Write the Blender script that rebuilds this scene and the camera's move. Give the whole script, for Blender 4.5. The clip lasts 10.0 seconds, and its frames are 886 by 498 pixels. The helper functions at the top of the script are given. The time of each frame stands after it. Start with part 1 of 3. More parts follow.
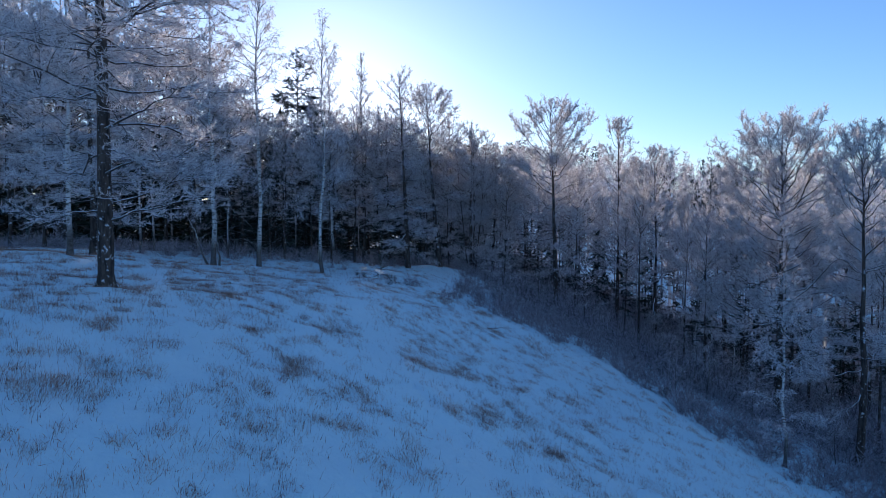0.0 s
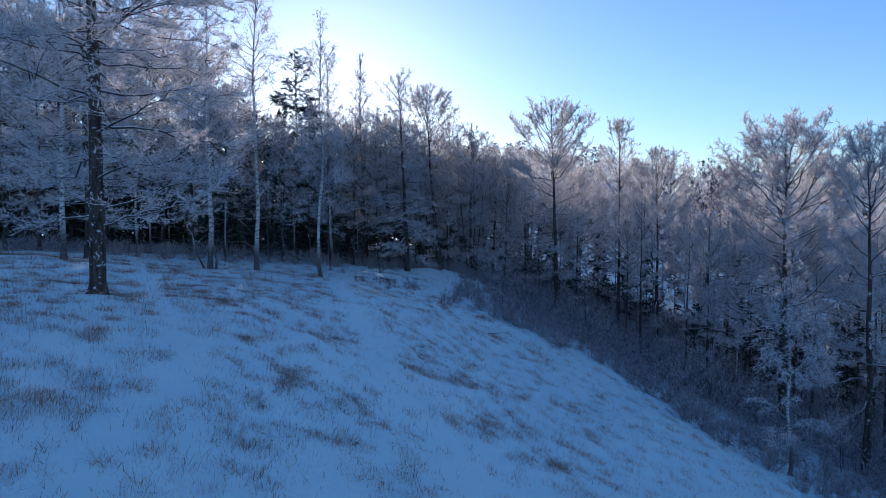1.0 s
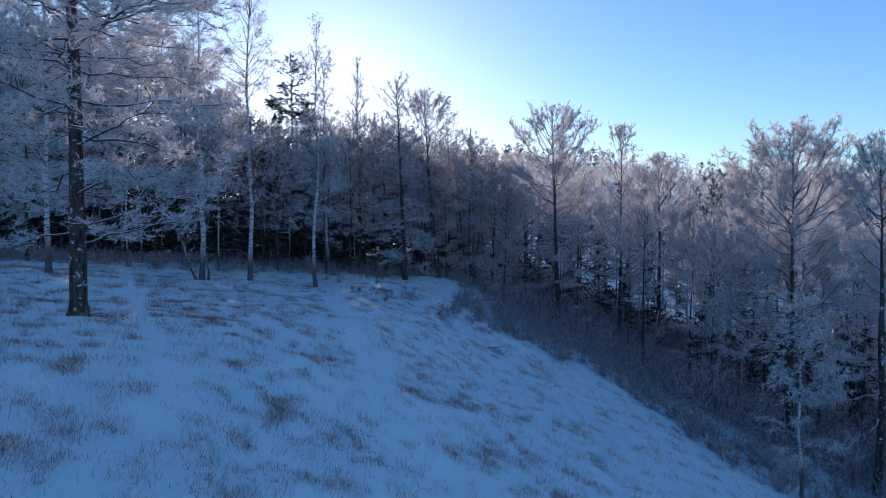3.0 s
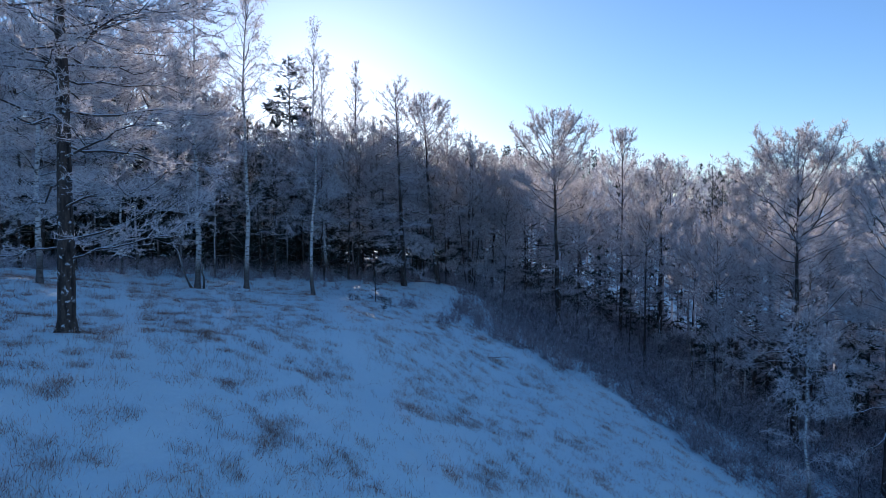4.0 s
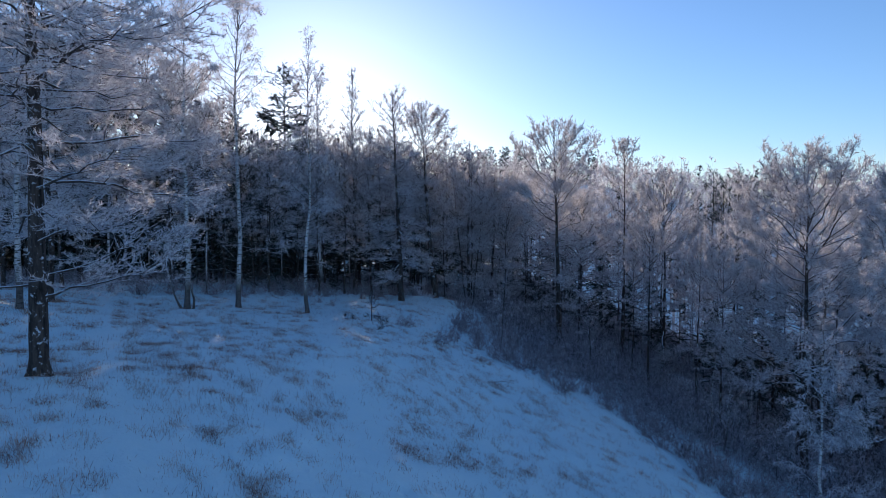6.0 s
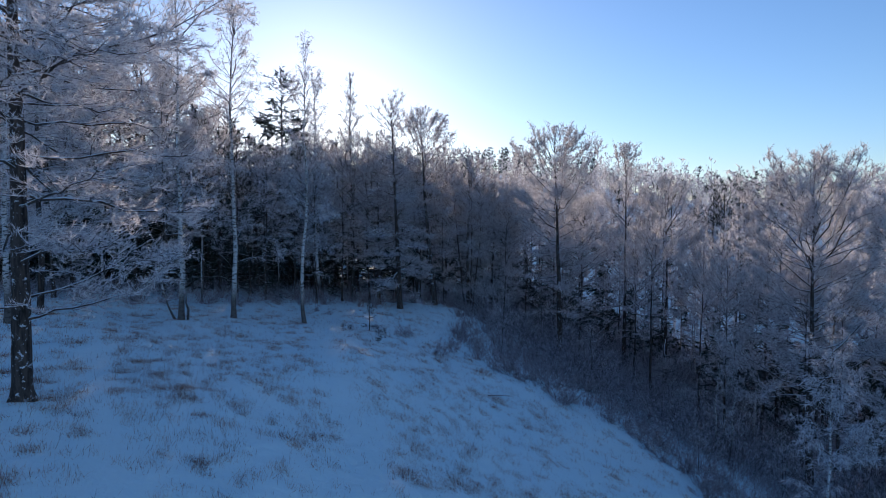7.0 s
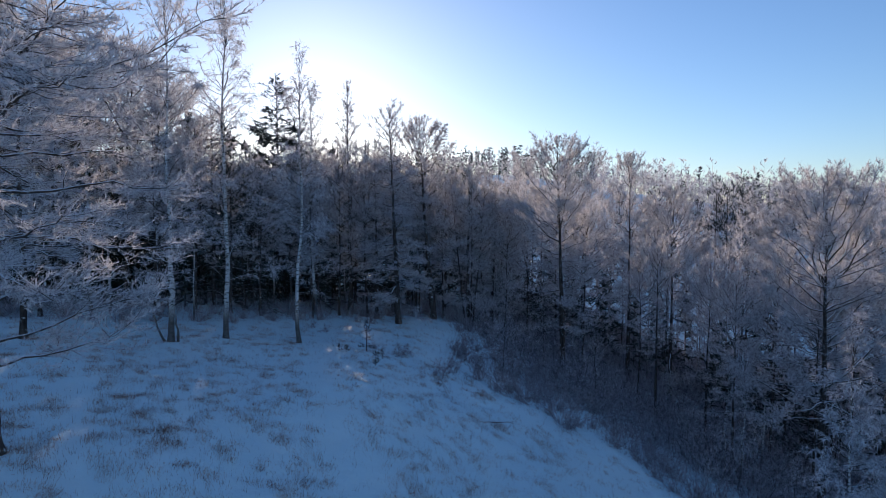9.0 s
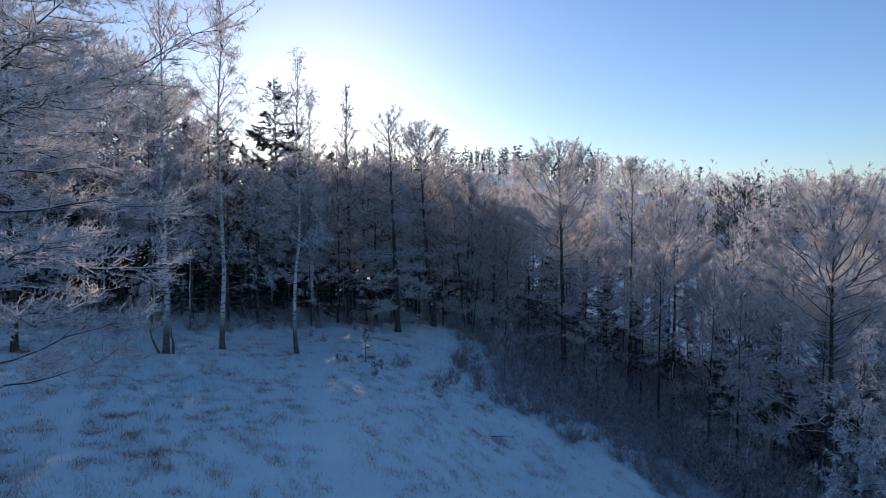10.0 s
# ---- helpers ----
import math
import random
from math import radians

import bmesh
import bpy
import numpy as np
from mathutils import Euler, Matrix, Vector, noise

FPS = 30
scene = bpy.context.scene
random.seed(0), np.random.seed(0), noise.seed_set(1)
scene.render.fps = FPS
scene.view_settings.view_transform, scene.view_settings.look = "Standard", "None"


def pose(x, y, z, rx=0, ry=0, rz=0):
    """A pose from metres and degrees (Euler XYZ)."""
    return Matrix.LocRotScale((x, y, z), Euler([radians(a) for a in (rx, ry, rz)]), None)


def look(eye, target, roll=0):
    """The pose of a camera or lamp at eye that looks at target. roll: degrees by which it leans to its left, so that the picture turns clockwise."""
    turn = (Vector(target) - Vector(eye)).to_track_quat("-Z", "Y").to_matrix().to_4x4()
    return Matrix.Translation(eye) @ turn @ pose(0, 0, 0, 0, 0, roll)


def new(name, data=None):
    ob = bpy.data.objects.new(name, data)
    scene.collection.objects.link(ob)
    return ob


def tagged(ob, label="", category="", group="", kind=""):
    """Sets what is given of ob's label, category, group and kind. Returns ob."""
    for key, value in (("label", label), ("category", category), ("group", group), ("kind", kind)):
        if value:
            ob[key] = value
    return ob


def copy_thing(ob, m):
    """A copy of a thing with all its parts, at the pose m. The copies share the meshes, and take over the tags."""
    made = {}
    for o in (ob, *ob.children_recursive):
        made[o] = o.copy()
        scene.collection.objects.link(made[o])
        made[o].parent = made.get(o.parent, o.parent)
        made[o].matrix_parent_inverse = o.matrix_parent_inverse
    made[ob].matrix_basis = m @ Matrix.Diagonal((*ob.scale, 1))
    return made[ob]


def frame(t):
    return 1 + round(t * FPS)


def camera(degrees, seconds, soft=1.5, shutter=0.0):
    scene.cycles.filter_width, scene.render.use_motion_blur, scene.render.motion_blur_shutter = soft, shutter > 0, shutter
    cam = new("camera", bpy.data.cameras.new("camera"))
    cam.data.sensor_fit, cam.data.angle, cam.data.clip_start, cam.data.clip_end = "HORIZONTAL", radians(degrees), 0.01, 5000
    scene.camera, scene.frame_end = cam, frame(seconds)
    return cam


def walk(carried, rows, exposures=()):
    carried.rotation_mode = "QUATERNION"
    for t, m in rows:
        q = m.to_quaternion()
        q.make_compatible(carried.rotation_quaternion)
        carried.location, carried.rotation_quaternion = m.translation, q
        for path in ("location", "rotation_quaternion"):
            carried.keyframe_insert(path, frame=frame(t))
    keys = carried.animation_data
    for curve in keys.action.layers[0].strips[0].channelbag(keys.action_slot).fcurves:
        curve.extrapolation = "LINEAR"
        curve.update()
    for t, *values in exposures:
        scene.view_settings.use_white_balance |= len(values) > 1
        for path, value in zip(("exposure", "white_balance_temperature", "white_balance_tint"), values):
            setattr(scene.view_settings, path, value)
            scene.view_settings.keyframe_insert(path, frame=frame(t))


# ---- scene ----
cam = camera(70.1, 10.0, soft=0.8)
METRES, EYE, TILT, LEAN, TURN = 9.0, 4.5, -3.0, 0.0, 0.0
ROWS = [
    (0.0, 0.0, 0.0, 0.0, 0.0, 0.0, -0.0),
    (0.5, -0.0004, 0.0306, 0.0123, -0.01, 0.02, -0.01),
    (1.0, -0.0005, 0.0647, 0.0269, -0.03, 0.03, -0.01),
    (1.5, -0.0012, 0.0973, 0.042, -0.07, 0.05, -0.03),
    (2.0, -0.002, 0.1325, 0.061, -0.11, 0.08, -0.04),
    (2.5, -0.0034, 0.1662, 0.0805, -0.16, 0.09, -0.05),
    (4.0, -0.0098, 0.2826, 0.1645, -0.31, 0.13, -0.1),
    (4.5, -0.0098, 0.3209, 0.1982, -0.34, 0.13, -0.11),
    (5.0, -0.0084, 0.3625, 0.2371, -0.36, 0.13, -0.1),
    (5.5, -0.0084, 0.4022, 0.2717, -0.4, 0.12, -0.1),
    (7.0, -0.0095, 0.5361, 0.3856, -0.54, 0.08, -0.16),
    (7.5, -0.009, 0.578, 0.4191, -0.57, 0.07, -0.13),
    (8.0, -0.0091, 0.6216, 0.457, -0.58, 0.04, -0.12),
    (8.5, -0.0098, 0.6621, 0.4929, -0.59, -0.0, -0.14),
    (9.0, -0.0086, 0.7043, 0.5324, -0.58, -0.05, -0.16),
    (9.5, -0.0098, 0.7439, 0.5694, -0.59, -0.1, -0.17),
    (10.0, -0.0102, 0.7866, 0.6073, -0.6, -0.11, -0.17),
]
EXPOSURES = [(0.0, 0.56, 5400, 18), (5.0, 0.48, 5500, 18), (10.0, 0.3, 5850, 19)]
walk(cam, [(t, pose(0, 0, EYE, TILT, LEAN, TURN) @ pose(METRES * x, METRES * y, METRES * z, 90 + pitch, roll, yaw)) for t, x, y, z, yaw, pitch, roll in ROWS], EXPOSURES)

# ---- sky and sun: a low winter sun behind the wood ----
SUN_UP, SUN_LEFT = 10.4, 10.8
world = bpy.data.worlds.new("winter_sky")
scene.world = world
world.use_nodes = True
wn, wl = world.node_tree.nodes, world.node_tree.links
sky = wn.new("ShaderNodeTexSky")
sky.sky_type, sky.sun_disc = "NISHITA", False
sky.sun_elevation, sky.sun_rotation = radians(SUN_UP), radians(-SUN_LEFT)
sky.air_density, sky.dust_density, sky.ozone_density = 1.0, 0.25, 3.3
wn["Background"].inputs[1].default_value = 0.12
wl.new(sky.outputs[0], wn["Background"].inputs[0])
sun = new("sun", bpy.data.lights.new("sun", "SUN"))
sun.data.energy, sun.data.angle, sun.data.color = 5.0, radians(0.6), (1.0, 0.74, 0.46)
sun_to = Vector((-math.sin(radians(SUN_LEFT)) * math.cos(radians(SUN_UP)), math.cos(radians(SUN_LEFT)) * math.cos(radians(SUN_UP)), math.sin(radians(SUN_UP))))
sun.matrix_world = look(sun_to * 200, (0, 0, 0))


# ---- materials ----
def material(name):
    mat = bpy.data.materials.new(name)
    mat.use_nodes = True
    return mat, mat.node_tree.nodes, mat.node_tree.links, mat.node_tree.nodes["Principled BSDF"]


def add_noise(n, l, scale, detail=4.0, rough=0.55, stretch=(1, 1, 1)):
    co, mp, tx = n.new("ShaderNodeTexCoord"), n.new("ShaderNodeMapping"), n.new("ShaderNodeTexNoise")
    mp.inputs["Scale"].default_value = stretch
    tx.inputs["Scale"].default_value, tx.inputs["Detail"].default_value, tx.inputs["Roughness"].default_value = scale, detail, rough
    l.new(co.outputs["Object"], mp.inputs[0])
    l.new(mp.outputs[0], tx.inputs["Vector"])
    return tx.outputs["Fac"]


def add_ramp(n, l, fac, *stops):
    rp = n.new("ShaderNodeValToRGB")
    while len(rp.color_ramp.elements) < len(stops):
        rp.color_ramp.elements.new(0.5)
    for e, (at, col) in zip(rp.color_ramp.elements, stops):
        e.position, e.color = at, (*col, 1)
    l.new(fac, rp.inputs[0])
    return rp.outputs[0]


def add_mix(n, l, fac, a, b):
    mx = n.new("ShaderNodeMix")
    mx.data_type = "RGBA"
    for sock, v in ((mx.inputs[0], fac), (mx.inputs[6], a), (mx.inputs[7], b)):
        if isinstance(v, (tuple, float)):
            sock.default_value = (*v, 1) if isinstance(v, tuple) else v
        else:
            l.new(v, sock)
    return mx.outputs[2]


def add_bump(n, l, bsdf, height, strength, distance):
    bp = n.new("ShaderNodeBump")
    bp.inputs["Strength"].default_value, bp.inputs["Distance"].default_value = strength, distance
    l.new(height, bp.inputs["Height"])
    l.new(bp.outputs[0], bsdf.inputs["Normal"])


def up_facing(n, l, low, high, rough_fac=None):
    """How far a surface faces the sky, 0 to 1, where snow comes to lie."""
    ge, sp, mr = n.new("ShaderNodeNewGeometry"), n.new("ShaderNodeSeparateXYZ"), n.new("ShaderNodeMapRange")
    l.new(ge.outputs["Normal"], sp.inputs[0])
    src = sp.outputs[2]
    if rough_fac is not None:
        ad = n.new("ShaderNodeMath")
        ad.operation, ad.inputs[2].default_value = "MULTIPLY_ADD", -0.4
        ad.inputs[1].default_value = 0.8
        l.new(rough_fac, ad.inputs[0])
        a2 = n.new("ShaderNodeMath")
        l.new(ad.outputs[0], a2.inputs[0])
        l.new(src, a2.inputs[1])
        src = a2.outputs[0]
    mr.inputs[1].default_value, mr.inputs[2].default_value = low, high
    l.new(src, mr.inputs[0])
    return mr.outputs[0]


def snow_material():
    mat, n, l, b = material("snow")
    big = add_noise(n, l, 0.35, 5)
    fine = add_noise(n, l, 9.0, 6, 0.65)
    l.new(add_ramp(n, l, big, (0.3, (0.70, 0.91, 0.97)), (0.7, (0.76, 0.94, 0.98))), b.inputs["Base Color"])
    b.inputs["Roughness"].default_value = 0.75
    b.inputs["Specular IOR Level"].default_value = 0.25
    mid = add_noise(n, l, 2.2, 3, 0.5)
    both = n.new("ShaderNodeMath")
    both.operation, both.inputs[1].default_value = "MULTIPLY_ADD", 2.5
    l.new(mid, both.inputs[0])
    l.new(fine, both.inputs[2])
    add_bump(n, l, b, both.outputs[0], 0.8, 0.08)
    return mat


def bark_material(name, dark, light, snow_low=0.45, snow_high=0.75, snow=(0.72, 0.78, 0.84), clots=0.8):
    mat, n, l, b = material(name)
    furrow = add_noise(n, l, 7.0, 6, 0.65, (1, 1, 0.18))
    patch = add_noise(n, l, 1.6, 4)
    col = add_ramp(n, l, furrow, (0.35, dark), (0.65, light))
    fac = up_facing(n, l, snow_low, snow_high, patch)
    col = add_mix(n, l, fac, col, snow)
    clot = add_ramp(n, l, add_noise(n, l, 4.5, 5, 0.7), (0.58, (0, 0, 0)), (0.64, (clots, clots, clots)))
    l.new(add_mix(n, l, clot, col, snow), b.inputs["Base Color"])
    b.inputs["Roughness"].default_value = 0.9
    b.inputs["Specular IOR Level"].default_value = 0.2
    add_bump(n, l, b, furrow, 0.8, 0.04)
    return mat


def birch_material():
    mat, n, l, b = material("birch_bark")
    band = add_noise(n, l, 5.5, 5, 0.65, (0.6, 0.6, 2.0))
    patch = add_noise(n, l, 0.7, 3)
    white = add_ramp(n, l, patch, (0.35, (0.42, 0.40, 0.39)), (0.65, (0.64, 0.63, 0.62)))
    mask = add_ramp(n, l, band, (0.42, (0, 0, 0)), (0.5, (1, 1, 1)))
    col = add_mix(n, l, mask, (0.05, 0.045, 0.04), white)
    co, sp, mr = n.new("ShaderNodeTexCoord"), n.new("ShaderNodeSeparateXYZ"), n.new("ShaderNodeMath")
    l.new(co.outputs["Object"], sp.inputs[0])
    mr.operation, mr.inputs[1].default_value = "MULTIPLY_ADD", -0.23
    l.new(sp.outputs[2], mr.inputs[0])
    l.new(band, mr.inputs[2])
    foot = add_ramp(n, l, mr.outputs[0], (0.02, (0, 0, 0)), (0.2, (0.85, 0.85, 0.85)))
    l.new(add_mix(n, l, foot, col, (0.045, 0.038, 0.035)), b.inputs["Base Color"])
    b.inputs["Roughness"].default_value = 0.75
    add_bump(n, l, b, band, 0.4, 0.02)
    return mat


def twig_material(name, bare, frost, low, high, through_light=0.6):
    """Twigs thick with hoarfrost: part bare wood, part rime, letting some light through."""
    mat, n, l, b = material(name)
    ge = n.new("ShaderNodeNewGeometry")
    mott = add_noise(n, l, 5.0, 4, 0.7)
    mt = n.new("ShaderNodeMath")
    mt.operation, mt.inputs[1].default_value = "MULTIPLY_ADD", 0.6
    l.new(ge.outputs["Random Per Island"], mt.inputs[0])
    sb = n.new("ShaderNodeMath")
    sb.operation, sb.inputs[1].default_value = "SUBTRACT", 0.3
    l.new(mott, sb.inputs[0])
    l.new(sb.outputs[0], mt.inputs[2])
    col = add_ramp(n, l, mt.outputs[0], (low, bare), (high, frost))
    l.new(col, b.inputs["Base Color"])
    b.inputs["Roughness"].default_value = 0.85
    b.inputs["Specular IOR Level"].default_value = 0.15
    tr, mx = n.new("ShaderNodeBsdfTranslucent"), n.new("ShaderNodeMixShader")
    l.new(col, tr.inputs[0])
    mx.inputs[0].default_value = through_light
    l.new(b.outputs[0], mx.inputs[1])
    l.new(tr.outputs[0], mx.inputs[2])
    l.new(mx.outputs[0], n["Material Output"].inputs[0])
    return mat


SNOW = snow_material()
BARK = bark_material("larch_bark", (0.018, 0.015, 0.014), (0.10, 0.08, 0.07), 0.55, 0.85)
LIMB = bark_material("snowy_limb_bark", (0.04, 0.032, 0.028), (0.10, 0.08, 0.07), 0.25, 0.6)
BIRCH = birch_material()
FROST = twig_material("hoarfrost_twigs", (0.13, 0.125, 0.14), (0.76, 0.75, 0.77), 0.1, 0.58, 0.46)
FROST_FINE = twig_material("fine_birch_twigs", (0.13, 0.125, 0.135), (0.78, 0.77, 0.79), 0.1, 0.58, 0.48)
NEEDLE = twig_material("frosted_needles", (0.022, 0.034, 0.026), (0.26, 0.28, 0.30), 0.5, 0.98, 0.1)
SHRUB = twig_material("shrub_twigs", (0.12, 0.09, 0.10), (0.60, 0.58, 0.62), 0.22, 0.7, 0.25)
UNDER = twig_material("undergrowth_twigs", (0.10, 0.085, 0.10), (0.56, 0.55, 0.60), 0.25, 0.75, 0.2)
GRASS = twig_material("dry_grass", (0.20, 0.12, 0.09), (0.56, 0.41, 0.32), 0.15, 0.7, 0.25)
RUSSET = twig_material("russet_grass", (0.15, 0.075, 0.06), (0.45, 0.26, 0.20), 0.18, 0.7, 0.2)
WEED = twig_material("weed_stalks", (0.05, 0.03, 0.025), (0.17, 0.10, 0.075), 0.3, 0.7, 0.05)


# ---- mesh helpers ----
def unit(v):
    return v / np.maximum(np.linalg.norm(v, axis=-1, keepdims=True), 1e-9)


def tubes(P, R, sides):
    """Tapered tubes along many paths at once: P is (n, k, 3), R is (n, k). Gives vertices, quads."""
    n, k, _ = P.shape
    T = unit(np.gradient(P, axis=1))
    ref = np.where(np.abs(T[..., 2:3]) > 0.8, np.array([1.0, 0, 0]), np.array([0, 0, 1.0]))
    A = unit(np.cross(T, ref))
    B = np.cross(T, A)
    ang = np.arange(sides) * 2 * np.pi / sides
    V = P[:, :, None] + R[:, :, None, None] * (A[:, :, None] * np.cos(ang)[None, None, :, None] + B[:, :, None] * np.sin(ang)[None, None, :, None])
    i = np.arange(n)[:, None, None] * k * sides + np.arange(k - 1)[None, :, None] * sides
    j, j2 = np.arange(sides)[None, None], (np.arange(sides)[None, None] + 1) % sides
    F = np.stack([i + j, i + j2, i + sides + j2, i + sides + j], -1).reshape(-1, 4)
    return V.reshape(-1, 3), F


def spikes(P, R):
    """Ridged blades of rime that run out to a point: P is (n, k, 3), R (n,) the radius at the foot."""
    n, k, _ = P.shape
    T = unit(np.gradient(P, axis=1))[:, :-1]
    A = unit(np.cross(T, np.where(np.abs(T[..., 2:3]) > 0.8, np.array([1.0, 0, 0]), np.array([0, 0, 1.0]))))
    B = np.cross(T, A)
    spin = (np.arange(n) * 2.39996)[:, None, None]
    A, B = A * np.cos(spin) + B * np.sin(spin), B * np.cos(spin) - A * np.sin(spin)
    w = R[:, None, None] * (np.linspace(1, 0, k)[:-1] ** 0.45)[None, :, None]
    O = P[:, :-1]
    V = np.stack([O - A * w, O + B * w * 0.7, O + A * w], 2).reshape(-1, 3)
    row = np.arange(n)[:, None] * (k - 1) * 3 + np.arange(k - 2)[None] * 3
    Q = np.stack([np.stack([row + a, row + a + 1, row + a + 4, row + a + 3], -1) for a in (0, 1)], 2).reshape(-1, 4)
    tips = len(V) + np.arange(n)
    base = (np.arange(n) * (k - 1) + (k - 2)) * 3
    tri = np.stack([np.stack([base + a, base + a + 1, tips], -1) for a in (0, 1)], 1).reshape(-1, 3)
    return np.concatenate([V, P[:, -1]]), Q, tri


def slivers(P, R):
    """The finest twigs, one tapered blade each: P is (n, k, 3), of which the ends count, R (n,) the radius at the foot."""
    n = len(P)
    T = unit(P[:, -1] - P[:, 0])
    A = unit(np.cross(T, np.where(np.abs(T[:, 2:3]) > 0.8, np.array([1.0, 0, 0]), np.array([0, 0, 1.0]))))
    spin = (np.arange(n) * 2.39996)[:, None]
    A = A * np.cos(spin) + np.cross(T, A) * np.sin(spin)
    V = np.stack([P[:, 0] - A * R[:, None], P[:, 0] + A * R[:, None], P[:, -1]], 1).reshape(-1, 3)
    return V, None, np.arange(n * 3).reshape(n, 3)


def mesh_of(name, V, quads=None, tris=None, mat=None, smooth=True):
    quads = np.zeros((0, 4), int) if quads is None else quads
    tris = np.zeros((0, 3), int) if tris is None else tris
    me = bpy.data.meshes.new(name)
    me.vertices.add(len(V))
    me.vertices.foreach_set("co", np.asarray(V, np.float32).ravel())
    loops = np.concatenate([quads.ravel(), tris.ravel()]).astype(np.int32)
    starts = np.concatenate([np.arange(len(quads)) * 4, len(quads) * 4 + np.arange(len(tris)) * 3]).astype(np.int32)
    me.loops.add(len(loops))
    me.loops.foreach_set("vertex_index", loops)
    me.polygons.add(len(starts))
    me.polygons.foreach_set("loop_start", starts)
    me.polygons.foreach_set("use_smooth", np.full(len(starts), smooth))
    me.update(calc_edges=True)
    if mat:
        me.materials.append(mat)
    return me


def joined(name, pieces):
    """One mesh out of (vertices, quads, tris, material) pieces."""
    V, Q, T, qi, ti, mats, off = [], [], [], [], [], [], 0
    for v, q, t, m in pieces:
        q = np.zeros((0, 4), int) if q is None else q
        t = np.zeros((0, 3), int) if t is None else t
        if m not in mats:
            mats.append(m)
        V.append(v)
        Q.append(q + off)
        T.append(t + off)
        qi.append(np.full(len(q), mats.index(m)))
        ti.append(np.full(len(t), mats.index(m)))
        off += len(v)
    me = mesh_of(name, np.concatenate(V), np.concatenate(Q), np.concatenate(T))
    for m in mats:
        me.materials.append(m)
    me.polygons.foreach_set("material_index", np.concatenate(qi + ti).astype(np.int32))
    return me


def part(name, me, parent, label=""):
    ob = new(name, me)
    ob.parent = parent
    return tagged(ob, label)


# ---- the lie of the land ----
def lattice(x, y, seed):
    """Smooth value noise, -1 to 1, over arrays."""
    xi, yi = np.floor(x), np.floor(y)
    fx, fy = x - xi, y - yi
    fx, fy = fx * fx * (3 - 2 * fx), fy * fy * (3 - 2 * fy)

    def h(a, b):
        v = np.sin(a * 127.1 + b * 311.7 + seed * 74.7) * 43758.5453
        return (v - np.floor(v)) * 2 - 1
    return (h(xi, yi) * (1 - fx) + h(xi + 1, yi) * fx) * (1 - fy) + (h(xi, yi + 1) * (1 - fx) + h(xi + 1, yi + 1) * fx) * fy


def soft_ramp(v, w):
    return w * np.logaddexp(0, v / w)


def hump(x, y, cx, cy, rx, ry):
    return np.exp(-((x - cx) / rx) ** 2 - ((y - cy) / ry) ** 2)


def land(x, y):
    """Height of the snow: a meadow that falls away to a gully, with wooded hills beyond."""
    x, y = np.asarray(x, float), np.asarray(y, float)
    yy = 90 - soft_ramp(90 - y, 8)
    s = x - 0.3 * (yy - 40)
    s = s + soft_ramp(-30 - s, 5)
    z = -0.78 - 0.105 * s - 0.285 * soft_ramp(s + 6, 2) - 0.065 * (yy - 45)
    z = z + 0.37 * soft_ramp(s - 25, 3)
    z = z + 0.13 * soft_ramp(y - 78, 9) / (1 + np.exp(-(x - 22) / 6)) * np.clip((620 - y) / 400, 0, 1)
    z = z + 0.65 * hump(x, y, -4, 17, 6, 8) - 0.55 * hump(x, y, 4, 37, 5, 6) + 0.9 * hump(x, y, 1, 65, 5, 5) + 0.25 * hump(x, y, -23, 37, 8, 8) - 0.38 * hump(x, y, -12, 50, 11, 9) + 0.2 * hump(x, y, -13.7, 25.5, 0.9, 0.8)
    far = np.hypot(x, y - 20)
    bearing = np.arctan2(x, np.maximum(y, 1))
    hill = 9 + 39 * np.exp(-((bearing - 0.02) / 0.33) ** 2) + 4 * lattice(x / 90, y / 90, 3)
    u = np.clip((far - 170) / 420, 0, 1)
    z = z * (1 - 0.5 * u) + hill * u * u * (3 - 2 * u) * (y > -200)
    near = np.clip(1.6 - far / 120, 0, 1)
    z = z + near * (0.18 * lattice(x / 5.3, y / 5.3, 1) + 0.09 * lattice(x / 1.7, y / 1.9, 2) + 0.045 * lattice(x / 0.7, y / 0.7, 5))
    return z


def spread(a, b, step, limit, growth=1.22):
    core = np.arange(a, b + step, step)
    out, d = [], step
    e = 0.0
    while e < limit:
        d *= growth
        e += d
        out.append(e)
    out = np.array(out)
    return np.concatenate([(a - out)[::-1], core, core[-1] + out])


# two lines of footprints in the snow
rng = np.random.default_rng(11)
prints = []
for line in (((0.5, 44.0), (-0.5, 52.0), (0.6, 60.0), (-0.8, 66.0)), ((3.5, 41.0), (2.2, 50.0), (1.6, 57.0)), ((-0.4, 20.0), (-0.9, 25.0), (-2.4, 29.0))):
    pts = np.array(line)
    d = np.concatenate([[0], np.cumsum(np.linalg.norm(np.diff(pts, axis=0), axis=1))])
    for q in np.arange(0, d[-1], 0.62):
        prints.append((np.interp(q, d, pts[:, 0]) + rng.normal(0, 0.16), np.interp(q, d, pts[:, 1]) + rng.normal(0, 0.1)))

